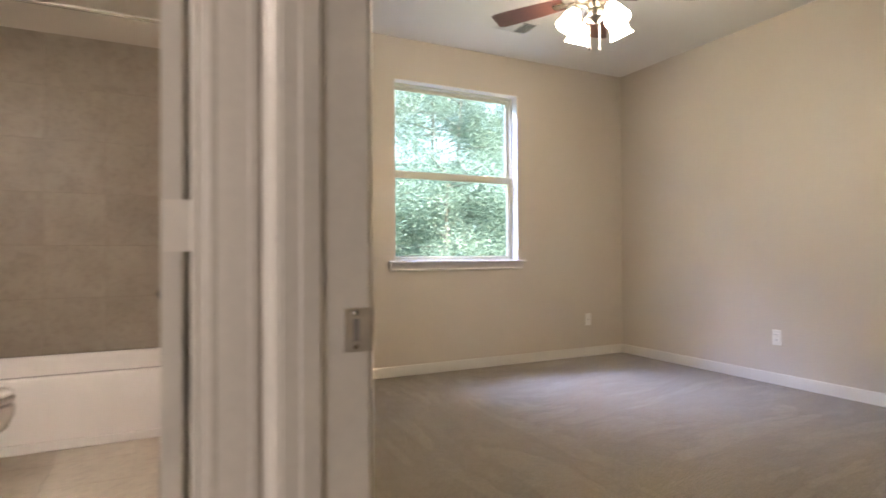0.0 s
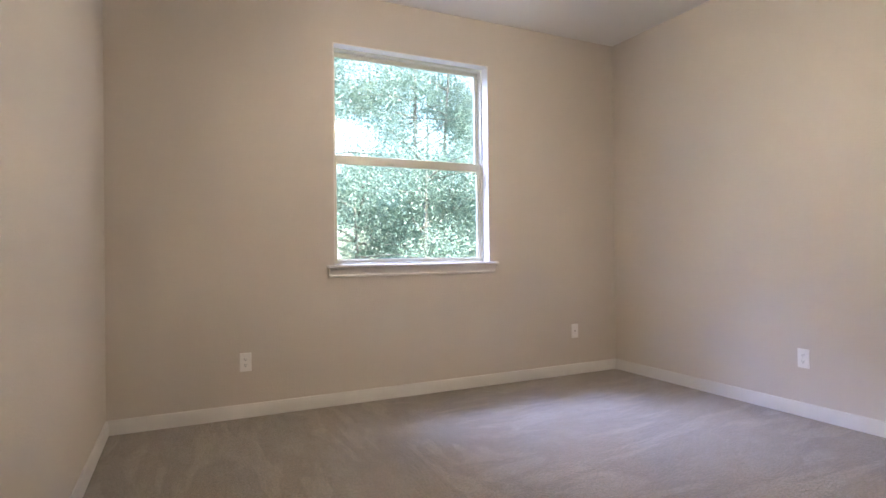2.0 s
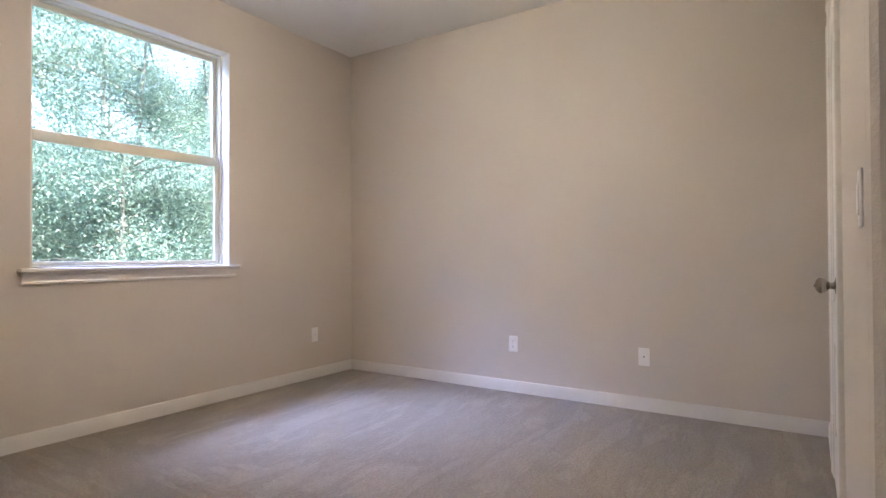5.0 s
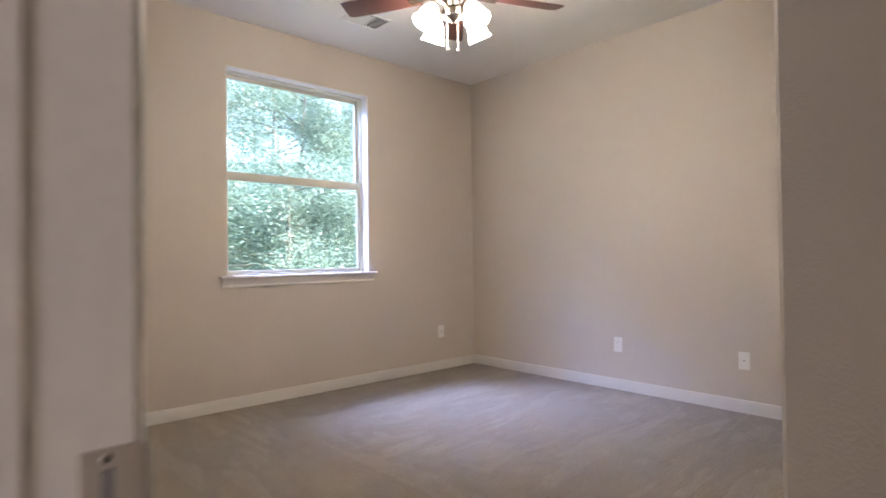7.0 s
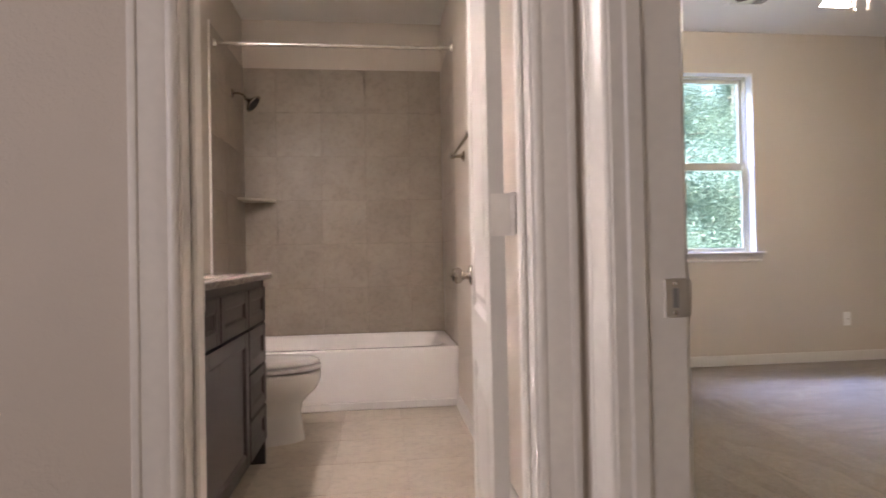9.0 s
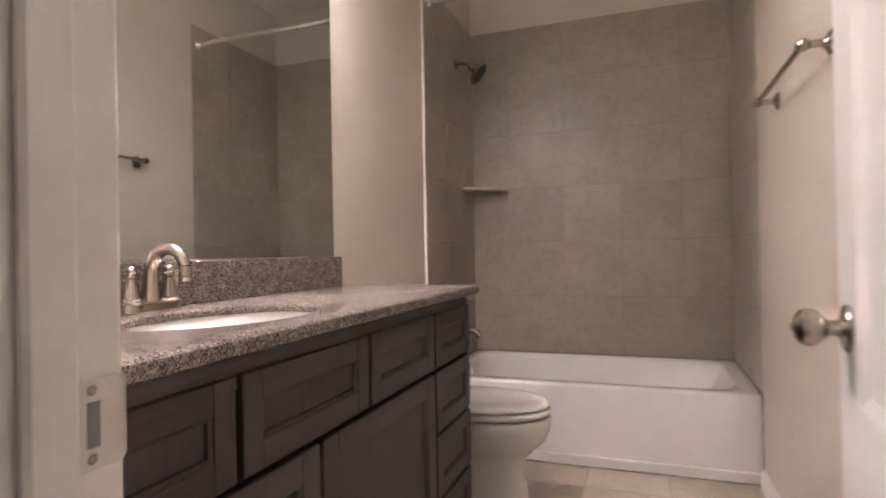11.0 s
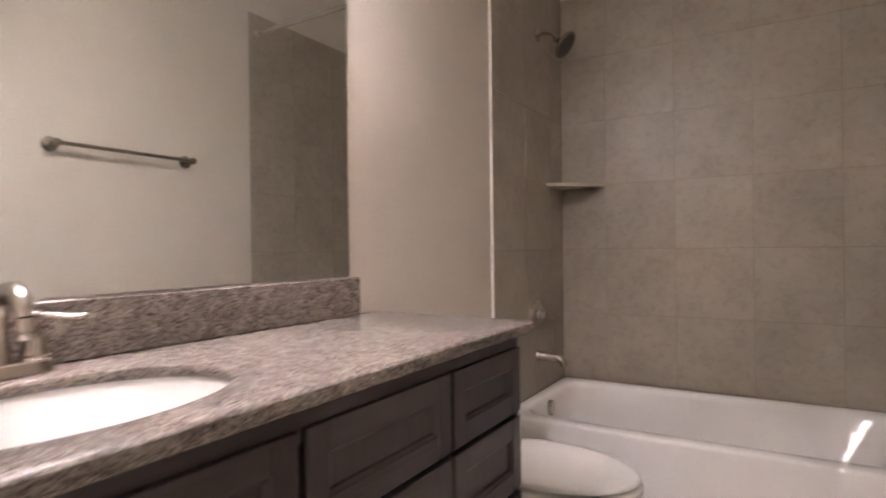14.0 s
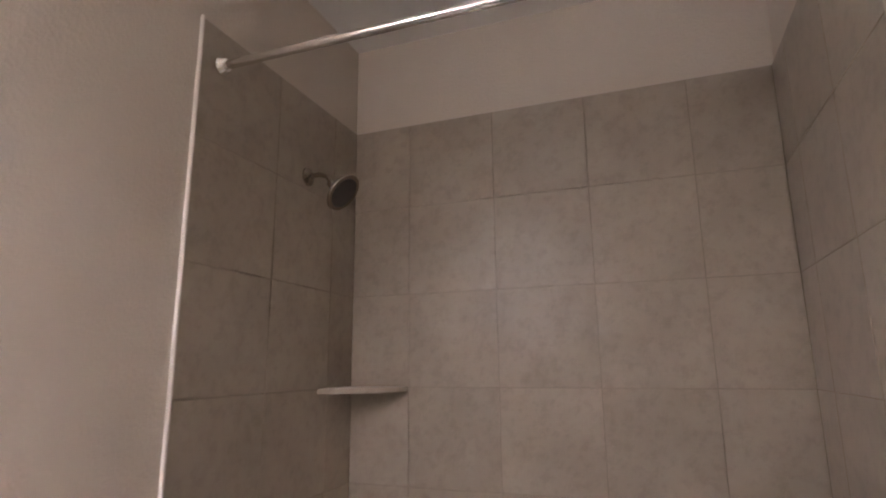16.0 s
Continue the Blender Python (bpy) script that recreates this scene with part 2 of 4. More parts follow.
VINYL = painted("almond_window_vinyl", (0.60, 0.58, 0.46), 0.35, 0.02)
BLADE = dark_wood("mahogany_fan_blade", (0.060, 0.020, 0.014), "z")
SHADE = glow("lit_frosted_glass", (1.0, 0.895, 0.81), FAN_GLOW)
BULB = glow("lit_vanity_bulb", (0.98, 0.875, 0.93), VANITY_GLOW)
AMBER = glow("frosted_vanity_glass", (0.98, 0.89, 0.90), 6.0)
GLASS = clear_glass("window_glass")
MIRROR = mirror_glass("silvered_mirror")
LEAF = leafy("sunlit_leaves", (0.075, 0.132, 0.112), (0.24, 0.335, 0.28))
BARK = painted("grey_bark", (0.13, 0.125, 0.11), 0.9, 0.25, 40, 0.6, depth=0.01)
GRASS = painted("rough_grass", (0.09, 0.13, 0.055), 0.9, 0.3, 30, 0.5, depth=0.02)
SIDING = painted("house_siding", (0.45, 0.40, 0.34), 0.8, 0.06, 40)


# ---- geometry helpers ----
def box(lo, hi, bevel=0.0, bm=None, seg=1):
    """Adds a box, with rounded edges if asked, to bm."""
    out = bm or bmesh.new()
    b = bmesh.new()
    bmesh.ops.create_cube(b, size=1)
    for v in b.verts:
        v.co = [lo[i] + (v.co[i] + 0.5) * (hi[i] - lo[i]) for i in range(3)]
    if bevel:
        bmesh.ops.bevel(b, geom=b.edges[:], offset=bevel, segments=seg, affect="EDGES", profile=0.5)
    blend(out, b)
    return out


def blend(out, b, m=None):
    if m is not None:
        b.transform(m)
    tmp = bpy.data.meshes.new("tmp")
    b.to_mesh(tmp)
    out.from_mesh(tmp)
    bpy.data.meshes.remove(tmp)
    b.free()


def loft(rings, caps=(True, True), bm=None, closed=True):
    out = bm or bmesh.new()
    rows = [[out.verts.new(p) for p in r] for r in rings]
    n = len(rows[0])
    for a, b in zip(rows, rows[1:]):
        for i in range(n if closed else n - 1):
            out.faces.new((a[i], a[(i + 1) % n], b[(i + 1) % n], b[i]))
    if caps[0]:
        out.faces.new(rows[0][::-1])
    if caps[1]:
        out.faces.new(rows[-1])
    return out


def lathe(profile, m=None, n=32, bm=None):
    """Turns (radius, height) pairs about z, then places them by m."""
    b = loft([[Vector((max(r, 1e-4) * math.cos(2 * math.pi * i / n), max(r, 1e-4) * math.sin(2 * math.pi * i / n), z)) for i in range(n)] for r, z in profile])
    out = bm or bmesh.new()
    blend(out, b, m)
    return out


def tube(points, radii, n=14, bm=None, caps=True):
    """A round bar along points, with a radius for each."""
    if isinstance(radii, (int, float)):
        radii = [radii] * len(points)
    pts = [Vector(p) for p in points]
    rings, up = [], None
    for i, p in enumerate(pts):
        d = (pts[min(i + 1, len(pts) - 1)] - pts[max(i - 1, 0)]).normalized()
        if up is None:
            up = d.orthogonal().normalized()
        up = (up - d * up.dot(d)).normalized()
        side = d.cross(up)
        rings.append([p + (up * math.cos(2 * math.pi * k / n) + side * math.sin(2 * math.pi * k / n)) * radii[i] for k in range(n)])
    return loft(rings, (caps, caps), bm)


def arc(c, r, a0, a1, n, u, w):
    """Points of an arc about c in the plane of u and w."""
    c, u, w = Vector(c), Vector(u), Vector(w)
    return [c + (u * math.cos(radians(a0 + (a1 - a0) * i / n)) + w * math.sin(radians(a0 + (a1 - a0) * i / n))) * r for i in range(n + 1)]


def prism(outline, length, m, bm=None):
    """An outline in x and y, drawn out along z by length, then placed by m."""
    b = loft([[Vector((x, y, 0)) for x, y in outline], [Vector((x, y, length)) for x, y in outline]])
    out = bm or bmesh.new()
    blend(out, b, m)
    return out


def super_ring(cx, cy, z, ax, ay, power, n=64):
    pts = []
    for i in range(n):
        a = 2 * math.pi * i / n
        c, s = math.cos(a), math.sin(a)
        pts.append(Vector((cx + ax * math.copysign(abs(c) ** (2 / power), c), cy + ay * math.copysign(abs(s) ** (2 / power), s), z)))
    return pts


def mesh_of(name, bm, material, smooth=True, angle=28):
    bmesh.ops.recalc_face_normals(bm, faces=bm.faces[:])
    me = bpy.data.meshes.new(name)
    bm.to_mesh(me)
    bm.free()
    me.materials.append(material)
    if smooth:
        me.polygons.foreach_set("use_smooth", [True] * len(me.polygons))
        me.set_sharp_from_angle(angle=radians(angle))
    return me


def part(name, bm, material, parent, label="", angle=28):
    ob = new(name, mesh_of(name, bm, material, angle > 0, angle))
    if parent is not None:
        ob.parent = parent
        ob.matrix_parent_inverse = parent.matrix_world.inverted()
    return tagged(ob, label)


def thing(name, at, label, category, group="", kind=""):
    ob = new(name)
    ob.empty_display_size = 0.05
    ob.location = at
    ob.matrix_world = Matrix.Translation(at)
    return tagged(ob, label, category, group, kind)


def structure(name, bm, material, label, category):
    return tagged(part(name, bm, material, None), label, category, kind="structure")


def local(bm, at):
    bm.transform(Matrix.Translation(-Vector(at)))
    return bm


# ---- the plan ----
CEIL_Z = 2.76
BATH_L, BATH_R, BACK = -1.536, -0.048, 4.39      # faces of the bath's wall tile
ROOM_L, ROOM_R, NEAR = 0.06, 3.815, 0.905        # bedroom walls
BATH_W = -0.062                                  # painted bathroom wall facing the vanity
PART_X = -0.008                                  # bedroom face of the partition at its door end
HALL_X, HALL_Y = -0.137, 1.145                   # hall faces of the bedroom-door wall and of the bathroom wall
WX0, WX1, WZ0, WZ1 = 1.375, 2.575, 0.935, 2.422  # bedroom window opening

# floors
structure("floor_carpet", box((-0.02, -0.20, -0.12), (3.95, 4.45, 0), bm=box((-2.6, -1.9, -0.12), (-0.02, 1.205, 0))), CARPET, "beige cut-pile carpet with vacuum streaks", "carpet")
floor_bath = structure("floor_bath", box((-1.65, 1.205, -0.12), (-0.02, 4.45, -0.006)), FGROUT, "cream floor tiles with thin grout joints", "floor")
ceiling = structure("ceiling", box((-2.7, -2.0, CEIL_Z), (4.1, 4.75, 2.95)), CEIL, "pale sprayed-texture ceiling", "ceiling")

# outer wall with the bedroom window
b = box((-1.70, 4.398, 0), (0.01, 4.55, CEIL_Z))
for lo, hi in (((0.01, 4.39, 0), (WX0, 4.55, CEIL_Z)), ((WX1, 4.39, 0), (3.95, 4.55, CEIL_Z)), ((WX0, 4.39, 0), (WX1, 4.55, 0.915)), ((WX0, 4.39, WZ1), (WX1, 4.55, CEIL_Z))):
    box(lo, hi, bm=b)
structure("wall_north", b, WALL, "greige painted outer wall with a window opening", "wall")
structure("wall_east", box((ROOM_R, -0.2, 0), (3.95, 4.39, CEIL_Z)), WALL, "greige painted bedroom wall", "wall")
structure("wall_west", box((-1.70, HALL_Y + 0.117, 0), (-1.544, 4.398, CEIL_Z)), WALL, "greige painted bathroom wall behind the vanity", "wall")
# its bedroom face runs slightly out of square
MID_X = PART_X + (ROOM_L - PART_X) * (3.548 - 1.262) / (BACK - 1.262)
b = prism([(-0.04, 3.548), (MID_X, 3.548), (ROOM_L, BACK), (-0.04, BACK)], CEIL_Z, Matrix())
prism([(BATH_W, 1.262), (PART_X, 1.262), (MID_X, 3.548), (BATH_W, 3.548)], CEIL_Z, Matrix(), bm=b)
structure("wall_partition", b, WALL, "greige partition between bathroom and bedroom", "wall")
DY0, DY1, DTOP = 0.12, 0.993, 2.04                # bedroom door opening
DOOR_X = -0.008                                  # bedroom face of the bedroom-door wall
b = box((HALL_X, DY1 + 0.019, 0), (DOOR_X, 1.262, CEIL_Z))
box((HALL_X, -1.6, 0), (DOOR_X, DY0 - 0.019, CEIL_Z), bm=b)
box((HALL_X, DY0 - 0.019, DTOP + 0.019), (DOOR_X, DY1 + 0.019, CEIL_Z), bm=b)
structure("wall_bedroom_door", b, WALL, "greige wall with the bedroom doorway", "wall")
BX0, BX1 = -0.90, -0.24                          # bathroom door opening
b = box((-2.4, HALL_Y, 0), (BX0 - 0.019, 1.262, CEIL_Z))
box((BX1 + 0.019, HALL_Y, 0), (HALL_X, 1.262, CEIL_Z), bm=b)
box((BX0 - 0.019, HALL_Y, DTOP + 0.019), (BX1 + 0.019, 1.262, CEIL_Z), bm=b)
structure("wall_bathroom_door", b, WALL, "greige hall wall with the bathroom doorway", "wall")
CX0, CX1 = 2.40, 3.14                            # closet door opening
b = box((1.286, -0.20, 0), (1.40, NEAR, CEIL_Z), 0.012)
box((1.39, NEAR - 0.115, 0), (CX0 - 0.019, NEAR, CEIL_Z), bm=b)
box((CX1 + 0.019, NEAR - 0.115, 0), (ROOM_R, NEAR, CEIL_Z), bm=b)
box((CX0 - 0.019, NEAR - 0.115, 2.05), (CX1 + 0.019, NEAR, CEIL_Z), bm=b)
structure("wall_closet", b, WALL, "greige closet wall with a rounded outer corner", "wall")
structure("wall_alcove", box((DOOR_X, -0.20, 0), (1.286, -0.08, CEIL_Z)), WALL, "greige wall closing the entry alcove", "wall")
# unseen hall wall; its opening is added to let the fill lamp's light in
b = box((-2.5, -1.75, 0), (-2.4, -1.40, CEIL_Z))
box((-2.5, -0.10, 0), (-2.4, 1.262, CEIL_Z), bm=b)
box((-2.5, -1.40, 0), (-2.4, -0.10, 0.70), bm=b)
box((-2.5, -1.40, 2.20), (-2.4, -0.10, CEIL_Z), bm=b)
structure("wall_hall_west", b, WALL, "unseen greige hall wall with an opening added for the fill lamp", "wall")
# unseen box added behind the opening to block the sky's blue light
b = box((-3.6, -1.75, -0.1), (-3.5, 0.2, 2.95))
for lo, hi in (((-3.5, -1.75, -0.1), (-2.5, -1.65, 2.95)), ((-3.5, 0.1, -0.1), (-2.5, 0.2, 2.95)), ((-3.5, -1.65, -0.1), (-2.5, 0.1, 0)), ((-3.5, -1.65, 2.85), (-2.5, 0.1, 2.95))):
    box(lo, hi, bm=b)
structure("hall_sky_block", b, WALL, "unseen greige box added to keep sky light out of the hall", "wall")
structure("wall_hall_south", box((-2.4, -1.75, 0), (DOOR_X, -1.6, CEIL_Z)), WALL, "greige hall wall", "wall")
structure("wall_closet_back", box((1.40, -0.20, 0), (ROOM_R, -0.08, CEIL_Z)), WALL, "plain closet back wall", "wall")


# baseboards
def baseboard(x0, y0, x1, y1, nx, ny):
    """A moulded board along a wall from one point to another; (nx, ny) points into the room."""
    d = Vector((x1 - x0, y1 - y0, 0))
    prof = [(0, 0), (0.014, 0), (0.014, 0.062), (0.011, 0.070), (0.009, 0.078), (0.004, 0.083), (0, 0.083)]
    rings = [[Vector((x + nx * w, y + ny * w, z)) for w, z in prof] for x, y in ((x0, y0), (x1, y1))]
    return structure("baseboard", loft(rings), DOORW, "white painted moulded baseboard", "baseboard")


baseboard(ROOM_L, BACK, ROOM_R, BACK, 0, -1)
baseboard(ROOM_R, NEAR, ROOM_R, BACK, -1, 0)
baseboard(PART_X, 1.085, PART_X, 1.262, 1, 0)
baseboard(PART_X, 1.262, ROOM_L, BACK, 1, 0)
baseboard(CX1 + 0.09, NEAR, ROOM_R, NEAR, 0, 1)
baseboard(1.286, NEAR, CX0 - 0.09, NEAR, 0, 1)
baseboard(1.286, -0.08, 1.286, NEAR, -1, 0)
baseboard(BATH_W, 1.262, BATH_W, 3.545, -1, 0)
baseboard(-1.544, 2.80, -1.544, 3.585, 1, 0)
baseboard(-2.4, HALL_Y, BX0 - 0.09, HALL_Y, 0, -1)

# casing outline: across the face from the opening outwards, then its thickness
CASING = [(0, 0), (0.085, 0), (0.085, 0.014), (0.082, 0.017), (0.074, 0.0175), (0.070, 0.0165), (0.067, 0.0130), (0.064, 0.0125), (0.045, 0.0118), (0.024, 0.0100), (0.020, 0.0088), (0.018, 0.0100), (0.014, 0.0118), (0.008, 0.0118), (0.003, 0.0095), (0, 0.006)]


def casing(parent, origin, across, out, height, reveal=0.005):
    """One upright casing leg: origin on the wall face at the jamb's edge, across pointing away from the opening."""
    o, a, w = Vector(origin), Vector(across), Vector(out)
    rings = [[o + a * (x + reveal) + w * y + Vector((0, 0, z)) for x, y in CASING] for z in (0, height)]
    return part("casing", loft(rings), TRIM, parent, "white fluted door casing")


def casing_head(parent, p0, p1, out, z, reveal=0.005):
    rings = [[Vector(p) + Vector(out) * y + Vector((0, 0, z + x + reveal)) for x, y in CASING] for p in (p0, p1)]
    return part("casing", loft(rings), TRIM, parent, "white fluted door casing")


# bathroom doorway
d1 = thing("door_1", (-0.57, 1.20, 0), "white bathroom door frame with fluted casing", "door frame", kind="structure")
part("jamb", box((BX0 - 0.019, HALL_Y - 0.002, 0), (BX0, 1.265, DTOP), 0.002), TRIM, d1)
part("jamb", box((BX1, HALL_Y - 0.002, 0), (BX1 + 0.019, 1.265, DTOP), 0.002), TRIM, d1)
part("head_jamb", box((BX0 - 0.019, HALL_Y - 0.002, DTOP), (BX1 + 0.019, 1.265, DTOP + 0.019), 0.002), TRIM, d1)
part("stop", box((BX0, HALL_Y + 0.040, 0), (BX0 + 0.011, 1.224, DTOP), 0.004), TRIM, d1)
part("stop", box((BX1 - 0.011, HALL_Y + 0.040, 0), (BX1, 1.224, DTOP), 0.004), TRIM, d1)
part("stop", box((BX0 + 0.011, HALL_Y + 0.040, DTOP - 0.011), (BX1 - 0.011, 1.224, DTOP), 0.004), TRIM, d1)
casing(d1, (BX0, HALL_Y, 0), (-1, 0, 0), (0, -1, 0), DTOP + 0.005)
casing(d1, (BX1, HALL_Y, 0), (1, 0, 0), (0, -1, 0), DTOP + 0.005)
casing_head(d1, (BX0 - 0.09, HALL_Y, 0), (BX1 + 0.09, HALL_Y, 0), (0, -1, 0), DTOP)
casing(d1, (BX0, 1.262, 0), (-1, 0, 0), (0, 1, 0), DTOP + 0.005)
casing(d1, (BX1, 1.262, 0), (1, 0, 0), (0, 1, 0), DTOP + 0.005)
casing_head(d1, (BX0 - 0.09, 1.262, 0), (BX1 + 0.09, 1.262, 0), (0, 1, 0), DTOP)


def strike(parent, m):
    """A latch strike: a plate with a lip, its hole and two screws, in the xy plane of m, z out of the jamb."""
    b = box((-0.031, -0.034, 0), (0.006, 0.034, 0.0022), 0.0008)
    lip = loft([[Vector((x, y, z)) for y in (-h, -0.4 * h, 0.4 * h, h)] + [Vector((x, y, z + 0.002)) for y in (h, 0.4 * h, -0.4 * h, -h)] for x, z, h in ((0.004, 0.0, 0.034), (0.010, 0.0, 0.034), (0.015, -0.0006, 0.033), (0.0195, -0.0028, 0.030), (0.0225, -0.007, 0.026))])
    blend(b, lip)
    b.transform(m)
    p = part("strike_plate", b, SATIN, parent, "brushed nickel strike plate")
    h = box((-0.016, -0.017, 0.0015), (-0.006, 0.017, 0.0030))
    h.transform(m)
    part("latch_hole", h, DUCT, p)
    for y in (-0.025, 0.025):
        s = lathe([(0.0001, 0.0034), (0.003, 0.0032), (0.0042, 0.0022), (0.0042, 0.0015)], m @ Matrix.Translation((-0.012, 1.02 * y, 0)), 12)
        part("screw", s, NICKEL, p)


strike(d1, Matrix(((0, 0, 1, BX0), (1, 0, 0, 1.250), (0, 1, 0, 0.876), (0, 0, 0, 1))))

# bedroom doorway
d2 = thing("door_2", (-0.046, 0.58, 0), "white bedroom door frame with fluted casing", "door frame", kind="structure")
for y0, y1 in ((DY1, DY1 + 0.019), (DY0 - 0.019, DY0)):
    part("jamb", box((HALL_X - 0.002, y0, 0), (DOOR_X + 0.002, y1, DTOP), 0.002), TRIM, d2)
part("head_jamb", box((HALL_X - 0.002, DY0 - 0.019, DTOP), (DOOR_X + 0.002, DY1 + 0.019, DTOP + 0.019), 0.002), TRIM, d2)
part("stop", box((HALL_X + 0.022, DY1 - 0.009, 0), (HALL_X + 0.056, DY1, DTOP), 0.004), TRIM, d2)
part("stop", box((HALL_X + 0.022, DY0, 0), (HALL_X + 0.056, DY0 + 0.009, DTOP), 0.004), TRIM, d2)
casing(d2, (HALL_X, DY1, 0), (0, 1, 0), (-1, 0, 0), DTOP + 0.005)
casing(d2, (HALL_X, DY0, 0), (0, -1, 0), (-1, 0, 0), DTOP + 0.005)
casing_head(d2, (HALL_X, DY0 - 0.09, 0), (HALL_X, DY1 + 0.09, 0), (-1, 0, 0), DTOP)
casing(d2, (DOOR_X, DY1, 0), (0, 1, 0), (1, 0, 0), DTOP + 0.005)
casing(d2, (DOOR_X, DY0, 0), (0, -1, 0), (1, 0, 0), DTOP + 0.005)
casing_head(d2, (DOOR_X, DY0 - 0.09, 0), (DOOR_X, DY1 + 0.09, 0), (1, 0, 0), DTOP)
strike(d2, Matrix(((1, 0, 0, -0.017), (0, 0, -1, DY1), (0, 1, 0, 0.866), (0, 0, 0, 1))))


# ---- doors ----
def panel_face(width, height, thick, side):
    """A door skin with an arched upper and a square lower sunk panel, on the face at y = side * thick / 2."""
    y0 = side * thick / 2
    b = bmesh.new()
    stile, n = 0.115, 14
    x0, x1 = stile, width - stile

    def ring(inset, z0, z1, arch):
        a, c = x0 + inset, x1 - inset
        pts = [(a, z0 + inset), (c, z0 + inset)]
        top = z1 - inset
        for i in range(n + 1):
            u = i / n
            x = c + (a - c) * u
            pts.append((x, top + arch * math.sin(math.pi * u) ** 1.6))
        return pts

    for z0, z1, arch in ((0.20, 0.61, 0.0), (0.77, height - 0.22, 0.09)):
        steps = ((0.0, 0.0), (0.010, 0.005), (0.020, 0.009), (0.034, 0.009), (0.052, 0.003), (0.060, 0.002))
        rings = [[Vector((x, y0 - side * dep, z)) for x, z in ring(ins, z0, z1, arch)] for ins, dep in steps]
        blend(b, loft(rings, (False, True)))
    # flat stiles and rails round the panels
    def quad(pts):
        b.faces.new([b.verts.new(Vector((x, y0, z))) for x, z in pts])
    quad([(0, 0), (x0, 0), (x0, height), (0, height)])
    quad([(x1, 0), (width, 0), (width, height), (x1, height)])
    quad([(x0, 0), (x1, 0), (x1, 0.20), (x0, 0.20)])
    quad([(x0, 0.61), (x1, 0.61), (x1, 0.77), (x0, 0.77)])
    z1, prev = height - 0.22, None
    for i in range(n + 1):
        u = i / n
        p = (x1 + (x0 - x1) * u, z1 + 0.09 * math.sin(math.pi * u) ** 1.6)
        if prev:
            quad([(p[0], p[1]), (prev[0], prev[1]), (prev[0], height), (p[0], height)])
        prev = p
    return b


def slab(width, height, thick):
    b = bmesh.new()
    for side in (-1, 1):
        blend(b, panel_face(width, height, thick, side))
    h = thick / 2
    for lo, hi in (((0, -h, 0), (0, h, height)), ((width, -h, 0), (width, h, height))):
        b.faces.new([b.verts.new(v) for v in ((lo[0], -h, 0), (lo[0], h, 0), (lo[0], h, height), (lo[0], -h, height))])
    for z in (0, height):
        b.faces.new([b.verts.new(v) for v in ((0, -h, z), (width, -h, z), (width, h, z), (0, h, z))])
    bmesh.ops.remove_doubles(b, verts=b.verts[:], dist=0.0004)
    return b


def knob(parent, m):
    """A round door knob on its rosette; z of m points out of the door."""
    b = lathe([(0.0, 0), (0.033, 0), (0.0335, 0.004), (0.030, 0.008), (0.022, 0.010), (0.013, 0.012), (0.011, 0.018), (0.0115, 0.026), (0.018, 0.031), (0.0255, 0.040), (0.0275, 0.049), (0.0255, 0.058), (0.018, 0.065), (0.008, 0.068), (0.0, 0.068)], m)
    k = part("door_knob", b, NICKEL, parent, "satin nickel round knob")
    part("knob_button", lathe([(0.0, 0.066), (0.005, 0.066), (0.0045, 0.071), (0, 0.0715)], m, 12), NICKEL, k)


def hinge(parent, z, pin):
    """A butt hinge with rounded leaves; pin is the knuckle's place on the floor plan."""
    h = None
    b = bmesh.new()
    for i in range(5):
        blend(b, lathe([(0.0, 0), (0.0065, 0.0005), (0.0065, 0.0165), (0.0, 0.017)], Matrix.Translation((pin[0], pin[1], z + (i - 2.5) * 0.0175)), 14))
    blend(b, lathe([(0.0, 0.044), (0.0085, 0.0445), (0.0085, 0.048), (0.004, 0.051), (0, 0.051)], Matrix.Translation((pin[0], pin[1], z)), 14))
    return part("hinge", b, TRIM, parent, "painted butt hinge")


def swing_door(name, pin, angle, width, height, thick, label, hand, back=0.0):
    """A two-panel door. pin: hinge line; angle: direction of the slab in the plan, degrees; hand: side to which its thickness goes."""
    d = thing(name, (pin[0], pin[1], 0.012), label, "door")
    m = Matrix.Translation((pin[0], pin[1], 0.012)) @ pose(0, 0, 0, 0, 0, angle) @ Matrix.Translation((0.003, hand * (thick / 2 + back), 0))
    b = slab(width, height, thick)
    b.transform(m)
    part("slab", b, DOORW, d, angle=0)
    for side in (-1, 1):
        turn = Matrix(((1, 0, 0, width - 0.07), (0, 0, side, side * thick / 2), (0, 1, 0, 0.87), (0, 0, 0, 1)))
        knob(d, m @ turn)
    lp = box((width - 0.001, -0.012, 0.84), (width + 0.0012, 0.012, 0.90))
    lp.transform(m)
    part("latch_plate", lp, NICKEL, d)
    for z in (0.24, 1.035, 1.82):
        k = hinge(d, z, pin)
        leaf = box((-0.0022, -hand * thick / 2 - hand * back, z - 0.058), (0.0005, hand * (thick / 2 - 0.004), z + 0.036), 0.0)
        leaf.transform(m @ Matrix.Translation((0, 0, 0)))
        part("hinge_leaf", leaf, TRIM, k)
        for dz, dy in ((-0.045, 0.3), (-0.011, -0.3), (0.023, 0.3)):
            s = lathe([(0.0, 0.0022), (0.003, 0.002), (0.004, 0.0008), (0.004, 0)], m @ Matrix(((0, 0, -1, -0.001), (1, 0, 0, dy * thick * 0.8), (0, 1, 0, z + dz), (0, 0, 0, 1))), 10)
            part("screw", s, TRIM, k)
    return d


